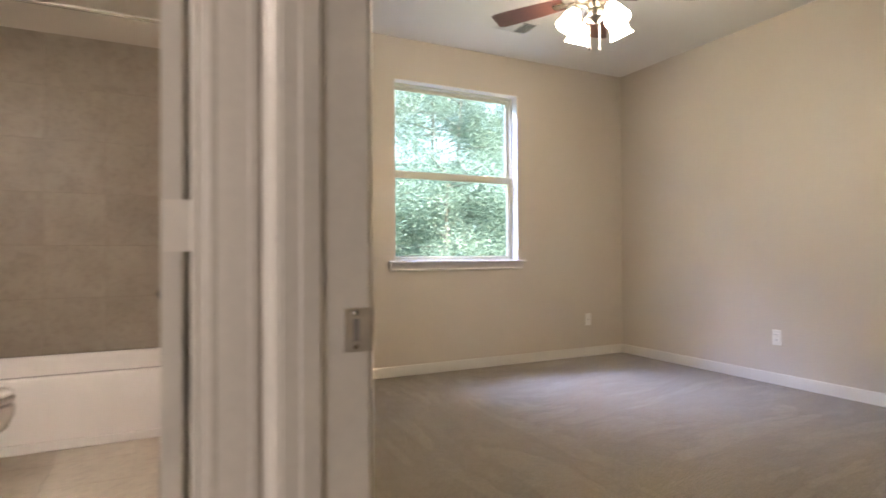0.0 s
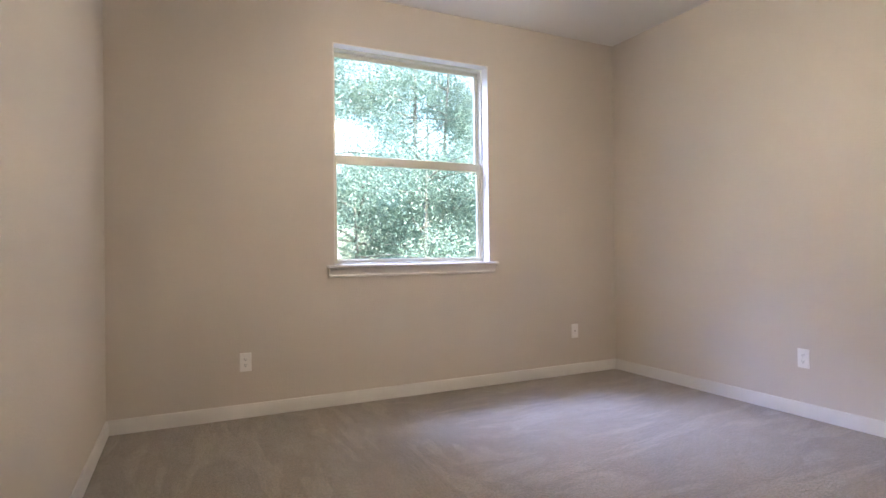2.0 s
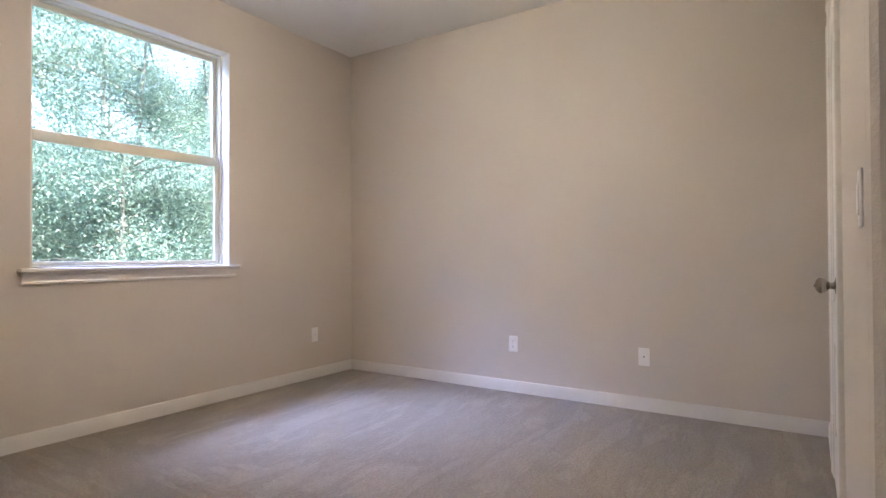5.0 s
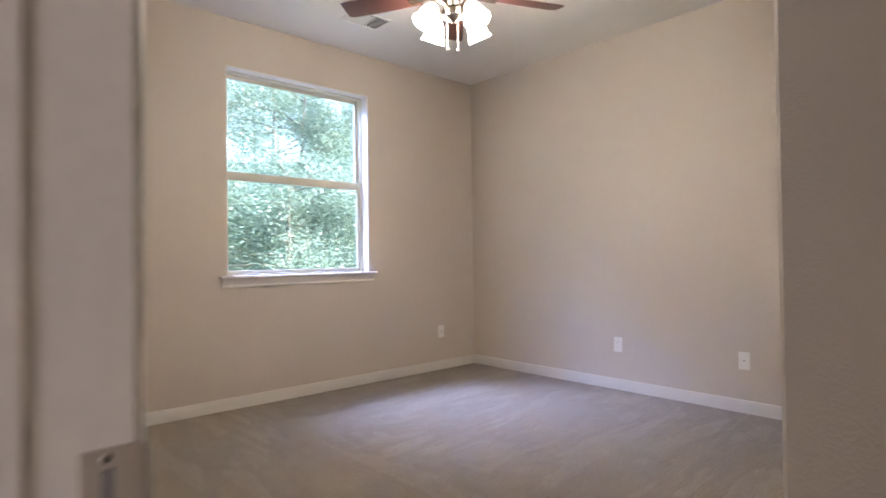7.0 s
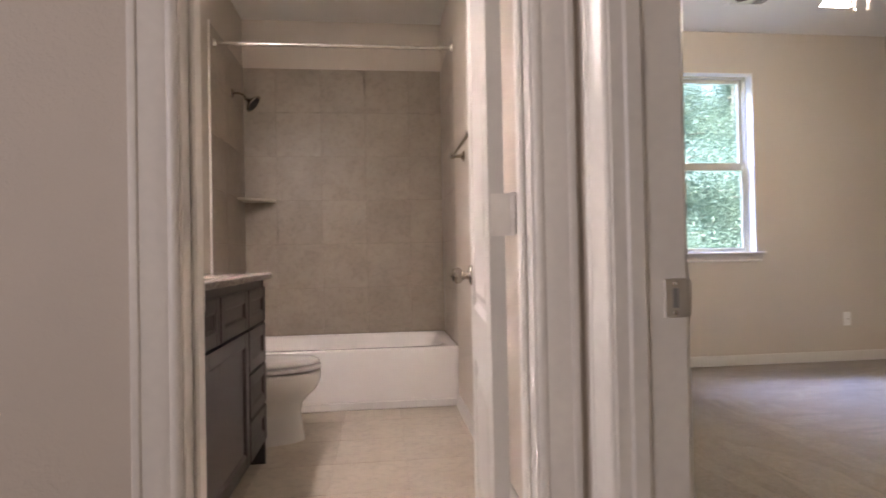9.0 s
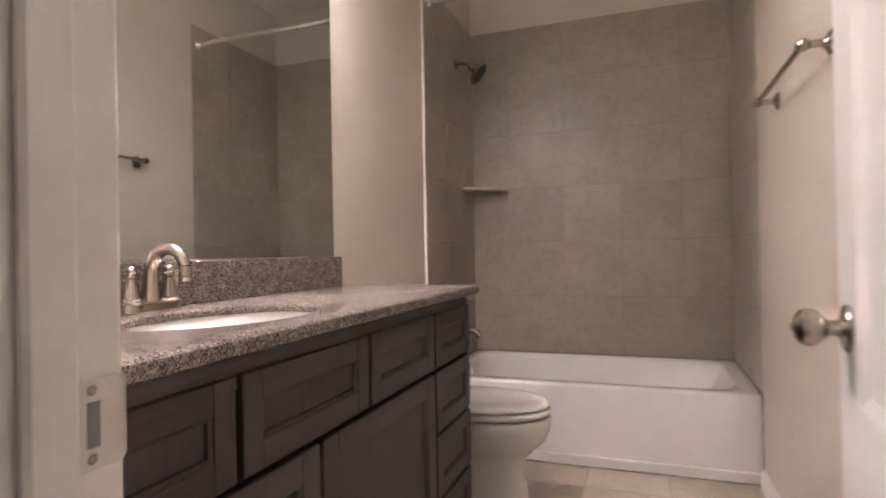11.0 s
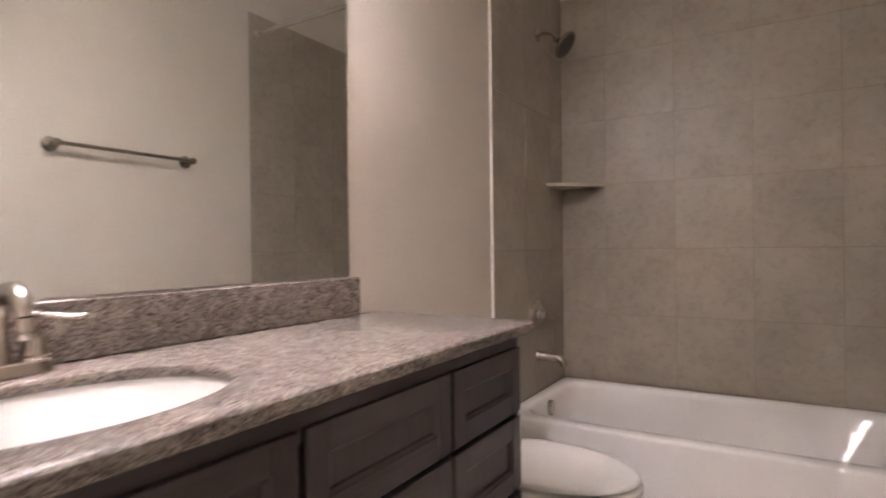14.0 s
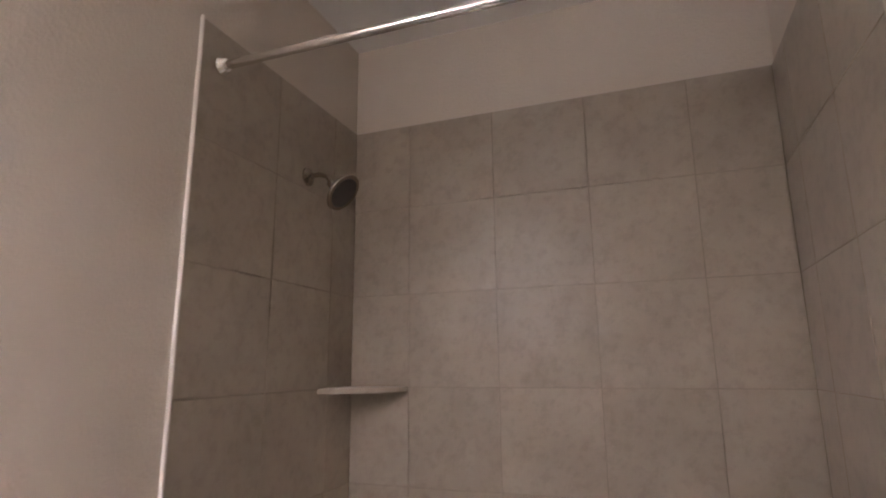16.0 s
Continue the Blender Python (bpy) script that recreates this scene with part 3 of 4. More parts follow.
swing_door("bathroom_door", (BX1 - 0.004, 1.276), 84.5, BX1 - BX0 - 0.008, 2.015, 0.035, "open white two-panel bathroom door with satin nickel knob", 1, 0.020)

# closet doorway in the bedroom
d3 = thing("door_3", ((CX0 + CX1) / 2, NEAR, 0), "white closet door frame", "door frame", kind="structure")
for x0, x1 in ((CX0 - 0.019, CX0), (CX1, CX1 + 0.019)):
    part("jamb", box((x0, NEAR - 0.117, 0), (x1, NEAR + 0.002, 2.03), 0.002), TRIM, d3)
part("head_jamb", box((CX0 - 0.019, NEAR - 0.117, 2.03), (CX1 + 0.019, NEAR + 0.002, 2.049), 0.002), TRIM, d3)
casing(d3, (CX0, NEAR, 0), (-1, 0, 0), (0, 1, 0), 2.035)
casing(d3, (CX1, NEAR, 0), (1, 0, 0), (0, 1, 0), 2.035)
casing_head(d3, (CX0 - 0.09, NEAR, 0), (CX1 + 0.09, NEAR, 0), (0, 1, 0), 2.03)
swing_door("closet_door", (CX1 - 0.003, NEAR + 0.006), 180, CX1 - CX0 - 0.006, 2.01, 0.035, "closed white two-panel closet door with nickel knob", 1)

# ---- bedroom window ----
w1 = thing("window_1", ((WX0 + WX1) / 2, 4.45, WZ0), "almond single-hung vinyl window with a white wooden sill", "window", kind="structure")
FY0, FY1 = 4.475, 4.545
b = box((WX0, FY0, WZ0), (WX0 + 0.018, FY1, WZ1), 0.004)
box((WX1 - 0.018, FY0, WZ0), (WX1, FY1, WZ1), 0.004, bm=b)
box((WX0 + 0.018, FY0, WZ1 - 0.020), (WX1 - 0.018, FY1, WZ1), 0.004, bm=b)
box((WX0 + 0.018, FY0, WZ0), (WX1 - 0.018, FY1, WZ0 + 0.012), 0.003, bm=b)
part("window_frame", b, VINYL, w1)
lin = box((WX0, 4.391, WZ0), (WX0 + 0.006, FY0, WZ1))
box((WX1 - 0.006, 4.391, WZ0), (WX1, FY0, WZ1), bm=lin)
box((WX0 + 0.006, 4.391, WZ1 - 0.006), (WX1 - 0.006, FY0, WZ1), bm=lin)
part("window_lining", lin, TRIM, w1, "white painted window return")
MID = 1.661
for name, z0, z1, y, low, high in (("upper_sash", MID - 0.012, WZ1 - 0.020, 4.520, 0.042, 0.030), ("lower_sash", WZ0 + 0.012, MID + 0.028, 4.490, 0.022, 0.062)):
    xa, xb, r = WX0 + 0.018, WX1 - 0.018, 0.030
    b = box((xa, y, z0), (xa + r, y + 0.026, z1), 0.003)
    box((xb - r, y, z0), (xb, y + 0.026, z1), 0.003, bm=b)
    box((xa + r, y, z0), (xb - r, y + 0.026, z0 + low), 0.003, bm=b)
    box((xa + r, y, z1 - high), (xb - r, y + 0.026, z1), 0.003, bm=b)
    s = part(name, b, VINYL, w1)
    g = part("pane", box((xa + r - 0.004, y + 0.010, z0 + low - 0.004), (xb - r + 0.004, y + 0.014, z1 - high + 0.004)), GLASS, s)
    g.visible_shadow = False
b = box((WX0 - 0.058, 4.340, WZ0 - 0.022), (WX1 + 0.056, 4.389, WZ0), 0.009, seg=3)
box((WX0, 4.385, WZ0 - 0.020), (WX1, 4.480, WZ0), bm=b)
part("window_sill", b, TRIM, w1)
prof = [(0, 0), (0.012, 0.0), (0.016, 0.010), (0.013, 0.018), (0.018, 0.040), (0.024, 0.052), (0.024, 0.0635), (0, 0.0635)]
rings = [[Vector((x, 4.389 - w, WZ0 - 0.0835 + z)) for w, z in prof] for x in (WX0 - 0.040, WX1 + 0.038)]
part("apron", loft(rings), TRIM, w1, "white moulded apron under the sill")


# ---- small bedroom fixtures ----
def wall_plate(name, centre, out, right, kind, label):
    """A plate of 70 by 115 mm: a duplex outlet, a switch or a blank jack."""
    o, r = Vector(out), Vector(right)
    m = Matrix((r, (0, 0, 1), o)).transposed().to_4x4()
    m.translation = Vector(centre)
    t = thing(name, centre, label, "outlet" if kind != "switch" else "light switch", "wall plates")
    b = box((-0.035, -0.0575, 0), (0.035, 0.0575, 0.0055), 0.0025)
    b.transform(m)
    p = part("plate", b, PLASTIC, t)
    if kind == "duplex":
        for y in (-0.0195, 0.0195):
            f = box((-0.0165, y - 0.014, 0.004), (0.0165, y + 0.014, 0.0072), 0.003)
            f.transform(m)
            f = part("socket", f, PLASTIC, p)
        for y in (-0.0195, 0.0195):
            s = bmesh.new()
            for x0, x1, h in ((-0.0075, -0.0055, 0.005), (0.0055, 0.0075, 0.004)):
                box((x0, y - h + 0.003, 0.0068), (x1, y + h + 0.003, 0.0076), bm=s)
            box((-0.002, y - 0.010, 0.0068), (0.002, y - 0.006, 0.0076), bm=s)
            s.transform(m)
            part("slot", s, SLOT, p)
    elif kind == "switch":
        s = box((-0.016, -0.033, 0.004), (0.016, 0.033, 0.0085), 0.003)
        s.transform(m)
        part("rocker", s, PLASTIC, p)
    else:
        s = lathe([(0.0, 0.009), (0.0045, 0.009), (0.005, 0.0045), (0.0, 0.0045)], m, 14)
        part("jack", s, NICKEL, p)
    for y in ((0,) if kind == "duplex" else (-0.044, 0.044)):
        part("screw", lathe([(0.0, 0.0066), (0.002, 0.0064), (0.003, 0.0054), (0.003, 0.004)], m @ Matrix.Translation((0, y, 0)), 10), PLASTIC, p)
    return t


wall_plate("outlet", (0.807, BACK, 0.342), (0, -1, 0), (1, 0, 0), "duplex", "white duplex outlet on the wall under the window")
wall_plate("outlet", (3.375, BACK, 0.352), (0, -1, 0), (1, 0, 0), "jack", "white jack plate near the room corner")
wall_plate("outlet", (ROOM_R, 2.805, 0.350), (-1, 0, 0), (0, -1, 0), "duplex", "white duplex outlet on the plain wall")
wall_plate("outlet", (ROOM_R, 1.884, 0.342), (-1, 0, 0), (0, -1, 0), "jack", "white jack plate on the plain wall")
wall_plate("light_switch", (1.49, NEAR, 1.10), (0, 1, 0), (-1, 0, 0), "switch", "white rocker light switch beside the closet door")

# ceiling register
v1 = thing("ceiling_vent", (2.155, 3.785, CEIL_Z), "white metal ceiling air register", "air vent")
vx0, vx1, vy0, vy1 = 2.00, 2.31, 3.67, 3.90
b = box((vx0, vy0, CEIL_Z - 0.006), (vx1, vy0 + 0.025, CEIL_Z), 0.002)
box((vx0, vy1 - 0.025, CEIL_Z - 0.006), (vx1, vy1, CEIL_Z), 0.002, bm=b)
box((vx0, vy0 + 0.025, CEIL_Z - 0.006), (vx0 + 0.025, vy1 - 0.025, CEIL_Z), 0.002, bm=b)
box((vx1 - 0.025, vy0 + 0.025, CEIL_Z - 0.006), (vx1, vy1 - 0.025, CEIL_Z), 0.002, bm=b)
part("frame", b, PLASTIC, v1)
part("backing", box((vx0 + 0.02, vy0 + 0.02, CEIL_Z - 0.0015), (vx1 - 0.02, vy1 - 0.02, CEIL_Z - 0.0005)), DUCT, v1, "grey duct behind the slats")
for i in range(9):
    x = vx0 + 0.036 + i * 0.031
    s = box((-0.0008, vy0 + 0.025, -0.010), (0.0008, vy1 - 0.025, 0.010))
    s.transform(Matrix.Translation((x, 0, CEIL_Z - 0.009)) @ pose(0, 0, 0, 0, -42 if i < 5 else 42, 0))
    part("slat", s, PLASTIC, v1)

# ---- ceiling fan ----
FX, FY = 1.94, 2.65
fan = thing("ceiling_fan", (FX, FY, CEIL_Z), "five-blade ceiling fan with four lit frosted shades", "ceiling fan")
at = Matrix.Translation((FX, FY, 0))
part("canopy", lathe([(0.0, CEIL_Z), (0.068, CEIL_Z), (0.066, CEIL_Z - 0.02), (0.045, CEIL_Z - 0.05), (0.016, CEIL_Z - 0.058), (0.0, CEIL_Z - 0.058)], at), NICKEL, fan)
part("downrod", lathe([(0.0, 2.72), (0.013, 2.72), (0.013, 2.54), (0.0, 2.54)], at, 16), NICKEL, fan)
part("motor", lathe([(0.0, 2.58), (0.04, 2.578), (0.085, 2.56), (0.115, 2.53), (0.12, 2.49), (0.11, 2.46), (0.07, 2.445), (0.0, 2.445)], at, 40), NICKEL, fan)
hub = part("light_hub", lathe([(0.0, 2.445), (0.055, 2.444), (0.062, 2.42), (0.050, 2.395), (0.066, 2.375), (0.060, 2.345), (0.03, 2.33), (0.012, 2.315), (0.0, 2.314)], at), NICKEL, fan)
for k in range(5):
    m = at @ pose(0, 0, 0, 0, 0, 48 + 72 * k)
    out = []
    for i in range(13):
        u = i / 12
        r = 0.19 + 0.46 * u
        w = 0.054 + 0.018 * math.sin(min(1, u * 1.15) * math.pi * 0.5)
        if u > 0.95:
            w *= 0.86
        out.append((r, w))
    tilt = math.tan(radians(12))
    rings = [[Vector((r, s * w * q, 2.478 + s * w * q * tilt + h)) for s, q, h in ((-1, 1, 0), (-1, 0.5, -0.003), (1, 0.5, -0.003), (1, 1, 0), (1, 0.5, 0.003), (-1, 0.5, 0.003))] for r, w in out]
    b = loft(rings)
    b.transform(m)
    bl = part("blade", b, BLADE, fan, "mahogany-brown wooden blade")
    arm = box((0.10, -0.016, 2.462), (0.19, 0.016, 2.470), 0.003)
    box((0.175, -0.030, 2.464), (0.26, 0.030, 2.472), 0.003, bm=arm)
    arm.transform(m)
    part("blade_arm", arm, NICKEL, bl)
for k in range(4):
    m = at @ pose(0, 0, 0, 0, 0, -4 + 90 * k)
    a = tube([m @ Vector(p) for p in ((0.05, 0, 2.395), (0.085, 0, 2.405), (0.115, 0, 2.398), (0.128, 0, 2.380))], 0.008)
    part("lamp_arm", a, NICKEL, hub)
    s = m @ Matrix.Translation((0.128, 0, 2.385)) @ pose(0, 0, 0, 0, 152, 0)
    part("socket_cup", lathe([(0.0, -0.012), (0.018, -0.010), (0.026, 0.006), (0.027, 0.022), (0.0, 0.022)], s, 20), NICKEL, hub)
    outer = [(0.024, 0.015), (0.030, 0.030), (0.044, 0.055), (0.052, 0.080), (0.056, 0.105), (0.066, 0.128), (0.070, 0.133)]
    prof = outer + [(r - 0.004, z - 0.001) for r, z in outer[::-1]]
    n = 28
    b = loft([[Vector((r * math.cos(2 * math.pi * i / n), r * math.sin(2 * math.pi * i / n), z)) for i in range(n)] for r, z in prof], (False, False))
    b.transform(s)
    part("shade", b, SHADE, fan, "glowing frosted bell-shaped glass shade")
for dx, dy, z1 in ((-0.034, 0.016, 2.160), (0.010, -0.022, 2.155)):
    b = tube([(FX + dx, FY + dy, 2.335), (FX + dx, FY + dy, z1 + 0.018)], 0.0016, 6)
    c = part("pull_chain", b, NICKEL, fan)
    part("pull_knob", lathe([(0.0, 0.022), (0.003, 0.02), (0.006, 0.012), (0.0065, 0.006), (0.004, 0.0), (0, 0)], Matrix.Translation((FX + dx, FY + dy, z1)), 12), NICKEL, c)

# ---- bathroom: tub ----
TY, TZ = 3.59, 0.372
tub = thing("bathtub", ((BATH_L + BATH_R) / 2, (TY + BACK) / 2, 0), "white alcove bathtub with a plain apron", "bathtub")
tx0, tx1 = BATH_L + 0.001, BATH_R - 0.001
ty1 = BACK - 0.001
cx, cy, hx, hy = (tx0 + tx1) / 2, (TY + ty1) / 2, (tx1 - tx0) / 2, (ty1 - TY) / 2
rings = [super_ring(cx, cy, 0.0, hx, hy, 40), super_ring(cx, cy, TZ - 0.012, hx, hy, 40), super_ring(cx, cy, TZ - 0.003, hx - 0.003, hy - 0.003, 40),
         super_ring(cx, cy, TZ, hx - 0.012, hy - 0.012, 36), super_ring(cx - 0.012, cy + 0.010, TZ, hx - 0.062, hy - 0.060, 9), super_ring(cx - 0.012, cy + 0.010, TZ - 0.006, hx - 0.072, hy - 0.070, 8),
         super_ring(cx - 0.014, cy + 0.010, TZ - 0.03, hx - 0.080, hy - 0.080, 7), super_ring(cx - 0.050, cy + 0.010, 0.16, hx - 0.135, hy - 0.110, 6),
         super_ring(cx - 0.06, cy + 0.010, 0.085, hx - 0.18, hy - 0.150, 5), super_ring(cx - 0.06, cy + 0.010, 0.065, hx - 0.26, hy - 0.23, 4)]
part("tub_shell", loft(rings, (True, True)), ACRYLIC, tub, angle=55)
part("apron_foot", box((tx0, TY - 0.012, 0), (tx1, TY + 0.004, 0.050), 0.005), ACRYLIC, tub, "white raised foot band of the apron")
ov = Matrix.Translation((BATH_L + 0.068, 3.985, 0.312)) @ pose(0, 0, 0, 0, 84, 0)
part("overflow_plate", lathe([(0.0, 0.020), (0.030, 0.019), (0.036, 0.014), (0.037, 0.0), (0.0, 0.0)], ov), NICKEL, tub, "brushed nickel overflow cap")
part("drain", lathe([(0.0, 0.004), (0.024, 0.003), (0.032, 0.0), (0, 0)], Matrix.Translation((BATH_L + 0.30, 3.99, 0.065))), NICKEL, tub)

# shower fittings on the tiled wall
AX, AY, AZ = (0, 1, 0), (0, 0, 1), (1, 0, 0)
TOX = Matrix(((0, 0, 1, 0), (1, 0, 0, 0), (0, 1, 0, 0), (0, 0, 0, 1)))
sh = thing("wall_shower", (BATH_L, 4.055, 2.10), "brushed nickel shower head with dark nozzle face", "shower")
m = Matrix.Translation((BATH_L, 4.055, 2.10)) @ TOX
part("flange", lathe([(0.0, 0.0), (0.032, 0.0), (0.031, 0.006), (0.018, 0.013), (0.010, 0.016), (0, 0.016)], m), NICKEL, sh)
pts = [(BATH_L + 0.005, 4.055, 2.10), (BATH_L + 0.045, 4.055, 2.103), (BATH_L + 0.078, 4.055, 2.092), (BATH_L + 0.098, 4.052, 2.062)]
part("shower_arm", tube(pts, 0.0085), NICKEL, sh)
hd = Matrix.Translation((BATH_L + 0.098, 4.052, 2.062)) @ pose(0, 0, 0, 0, 128, 0)
head = part("head", lathe([(0.0, -0.010), (0.012, -0.010), (0.015, 0.0), (0.013, 0.012), (0.020, 0.022), (0.038, 0.036), (0.062, 0.048), (0.068, 0.056), (0.066, 0.062), (0.0, 0.062)], hd, 36), NICKEL, sh)
part("nozzle_face", lathe([(0.0, 0.0640), (0.053, 0.0635), (0.055, 0.061), (0.0, 0.061)], hd, 36), DARKMETAL, head, "dark rubber nozzle face")

va = thing("shower_valve", (BATH_L, 4.00, 0.735), "brushed nickel shower valve with lever", "shower valve")
m = Matrix.Translation((BATH_L, 4.00, 0.742)) @ TOX
part("escutcheon", lathe([(0.0, 0.0), (0.070, 0.0), (0.069, 0.006), (0.054, 0.011), (0.030, 0.014), (0.028, 0.030), (0.0, 0.032)], m, 40), NICKEL, va)
part("lever", tube([(BATH_L + 0.028, 4.00, 0.742), (BATH_L + 0.052, 4.00, 0.742), (BATH_L + 0.064, 4.006, 0.738), (BATH_L + 0.080, 4.040, 0.728), (BATH_L + 0.088, 4.072, 0.722)], [0.020, 0.018, 0.011, 0.007, 0.009]), NICKEL, va)
ts = thing("tub_spout", (BATH_L, 4.020, 0.53), "brushed nickel tub spout", "tub spout")
part("spout", tube([(BATH_L, 4.020, 0.545), (BATH_L + 0.02, 4.020, 0.545), (BATH_L + 0.09, 4.020, 0.543), (BATH_L + 0.112, 4.020, 0.538), (BATH_L + 0.126, 4.020, 0.520), (BATH_L + 0.127, 4.020, 0.506)], [0.026, 0.021, 0.018, 0.018, 0.0165, 0.0155]), NICKEL, ts)

# curtain rod
rod = thing("shower_rod", ((BATH_L + BATH_R) / 2, 3.62, 2.283), "polished straight shower curtain rod", "curtain rod")
part("bar", tube([(BATH_L + 0.004, 3.62, 2.283), (BATH_R - 0.004, 3.62, 2.283)], 0.0125), CHROME, rod)
for x, s in ((BATH_L, 1), (BATH_R, -1)):
    part("end_flange", lathe([(0.0, 0.0), (0.026, 0.0), (0.026, 0.006), (0.018, 0.020), (0.0, 0.021)], Matrix.Translation((x, 3.62, 2.283)) @ pose(0, 0, 0, 0, 90 * s, 0)), CHROME, rod)

# corner shelf
cs = thing("corner_shelf", (BATH_L, BACK, 1.385), "cream stone corner shelf in the shower", "shelf")
pts = [(0, 0)] + [(0.228 * math.cos(radians(a)) ** 1.25, -0.228 * math.sin(radians(a)) ** 1.25) for a in range(0, 91, 9)]
part("shelf_board", prism(pts, 0.016, Matrix.Translation((BATH_L, BACK, 1.374))), FTILE, cs)

# towel bar
tb = thing("towel_bar", (BATH_W, 2.86, 1.503), "brushed nickel towel bar on the wall", "towel bar")
for y in (2.565, 3.155):
    m = Matrix.Translation((BATH_W, y, 1.503)) @ pose(0, 0, 0, 0, -90, 0)
    part("post", lathe([(0.0, 0.0), (0.030, 0.0), (0.030, 0.005), (0.018, 0.012), (0.010, 0.020), (0.010, 0.050), (0.016, 0.056), (0.017, 0.070), (0.011, 0.079), (0.0, 0.080)], m), NICKEL, tb)
part("bar", tube([(BATH_W - 0.064, 2.55, 1.503), (BATH_W - 0.064, 3.17, 1.503)], 0.0085), NICKEL, tb)

# ---- vanity ----
VX, VY0, VY1, VZ = -1.082, 1.272, 2.760, 0.855
vb = thing("vanity_cabinet", (-1.3, 2.03, 0), "espresso-stained shaker vanity cabinet", "bathroom vanity")
b = box((-1.54, VY0, 0.10), (VX - 0.018, VY1 - 0.018, 0.70))
box((VX - 0.036, VY0, 0.70), (VX - 0.018, VY1 - 0.018, VZ), bm=b)
box((-1.54, VY0, 0.0), (VX - 0.075, VY1 - 0.018, 0.10), bm=b)
part("carcass", b, WOODIN, vb)
part("end_panel", box((-1.54, VY1 - 0.018, 0.0), (VX - 0.001, VY1, VZ), 0.002), WOODZ, vb)
part("top_rail", box((VX - 0.02, VY0, 0.800), (VX - 0.004, VY1 - 0.018, VZ), 0.001), WOODY, vb)


def shaker(parent, name, y0, y1, z0, z1, frame_w=0.055):
    """A shaker front: two stiles, two rails and a sunk panel with a small inner bead."""
    t, x1 = 0.019, VX + 0.006
    x0 = x1 - t
    f = part(name, box((x0, y0, z0), (x1, y0 + frame_w, z1), 0.002), WOODZ, parent)
    part("stile", box((x0, y1 - frame_w, z0), (x1, y1, z1), 0.002), WOODZ, f)
    for a, c in ((z0, z0 + frame_w), (z1 - frame_w, z1)):
        part("rail", box((x0, y0 + frame_w, a), (x1 - 0.0006, y1 - frame_w, c), 0.0015), WOODY, f)
    i0, i1, k0, k1 = y0 + frame_w, y1 - frame_w, z0 + frame_w, z1 - frame_w
    rings = [[Vector((x, y, z)) for y, z in ((i0 + d, k0 + d), (i1 - d, k0 + d), (i1 - d, k1 - d), (i0 + d, k1 - d))] for x, d in ((x1 - 0.003, 0), (x1 - 0.006, 0.006), (x1 - 0.011, 0.008))]
    part("panel", loft(rings, (False, True)), WOODZ, f)


G = 0.0045
for y0, y1 in ((VY0, 1.608), (1.614, 2.024), (2.030, 2.425)):
    shaker(vb, "false_front", y0 + G, y1 - G, 0.666, 0.822, 0.046)
shaker(vb, "cabinet_door", VY0 + G, 1.828 - G, 0.115, 0.654)
shaker(vb, "cabinet_door", 1.832 + G, 2.425 - G, 0.115, 0.654)
for z0, z1 in ((0.666, 0.822), (0.480, 0.654), (0.290, 0.468), (0.115, 0.278)):
    shaker(vb, "drawer_front", 2.431 + G, VY1 - G, z0, z1, 0.046)

# granite top with an oval cut-out
CZ0, CZ1 = 0.856, 0.886
SX, SY, SA, SB = -1.275, 1.815, 0.154, 0.224
SZ = CZ1 - 0.018                                 # underside of the slab round the cut-out
ct = thing("granite_countertop", (-1.3, 2.03, CZ0), "polished brown and grey speckled granite vanity top", "countertop")
x0, x1, y0, y1 = -1.543, -1.047, 1.263, 2.784


def rim(z, inset, n=96):
    pts = []
    for i in range(n):
        a = 2 * math.pi * i / n
        dx, dy = math.cos(a), math.sin(a)
        s = 1e9
        for d, lo, hi, o in ((dx, x0 + inset * 0, x1 - inset, SX), (dy, y0 + inset * 0, y1 - inset, SY)):
            if abs(d) > 1e-9:
                s = min(s, ((hi if d > 0 else lo) - o) / d)
        pts.append(Vector((SX + dx * s, SY + dy * s, z)))
    for px, py in ((x0, y0), (x1 - inset, y0), (x0, y1 - inset), (x1 - inset, y1 - inset)):
        k = min(range(n), key=lambda j: (pts[j].x - px) ** 2 + (pts[j].y - py) ** 2)
        pts[k] = Vector((px, py, z))
    return pts


def oval(z, grow, n=96):
    return [Vector((SX + (SA + grow) * math.cos(2 * math.pi * i / n), SY + (SB + grow) * math.sin(2 * math.pi * i / n), z)) for i in range(n)]


rings = [oval(CZ1 - 0.006, 0.0), oval(CZ1 - 0.002, 0.002), oval(CZ1, 0.006), rim(CZ1, 0.012), rim(CZ1 - 0.002, 0.006), rim(CZ1 - 0.006, 0.002), rim(CZ1 - 0.013, 0.0), rim(CZ0 + 0.010, 0.0), rim(CZ0 + 0.003, 0.003), rim(CZ0, 0.008), rim(CZ0, 0.028), rim(SZ, 0.028), oval(SZ, 0.0), oval(CZ1 - 0.006, 0.0)]
part("slab", loft(rings, (False, False)), GRANITE, ct)
part("backsplash", box((-1.543, 1.265, CZ1), (-1.523, 2.688, 0.990), 0.003), GRANITE, ct, "granite backsplash strip")

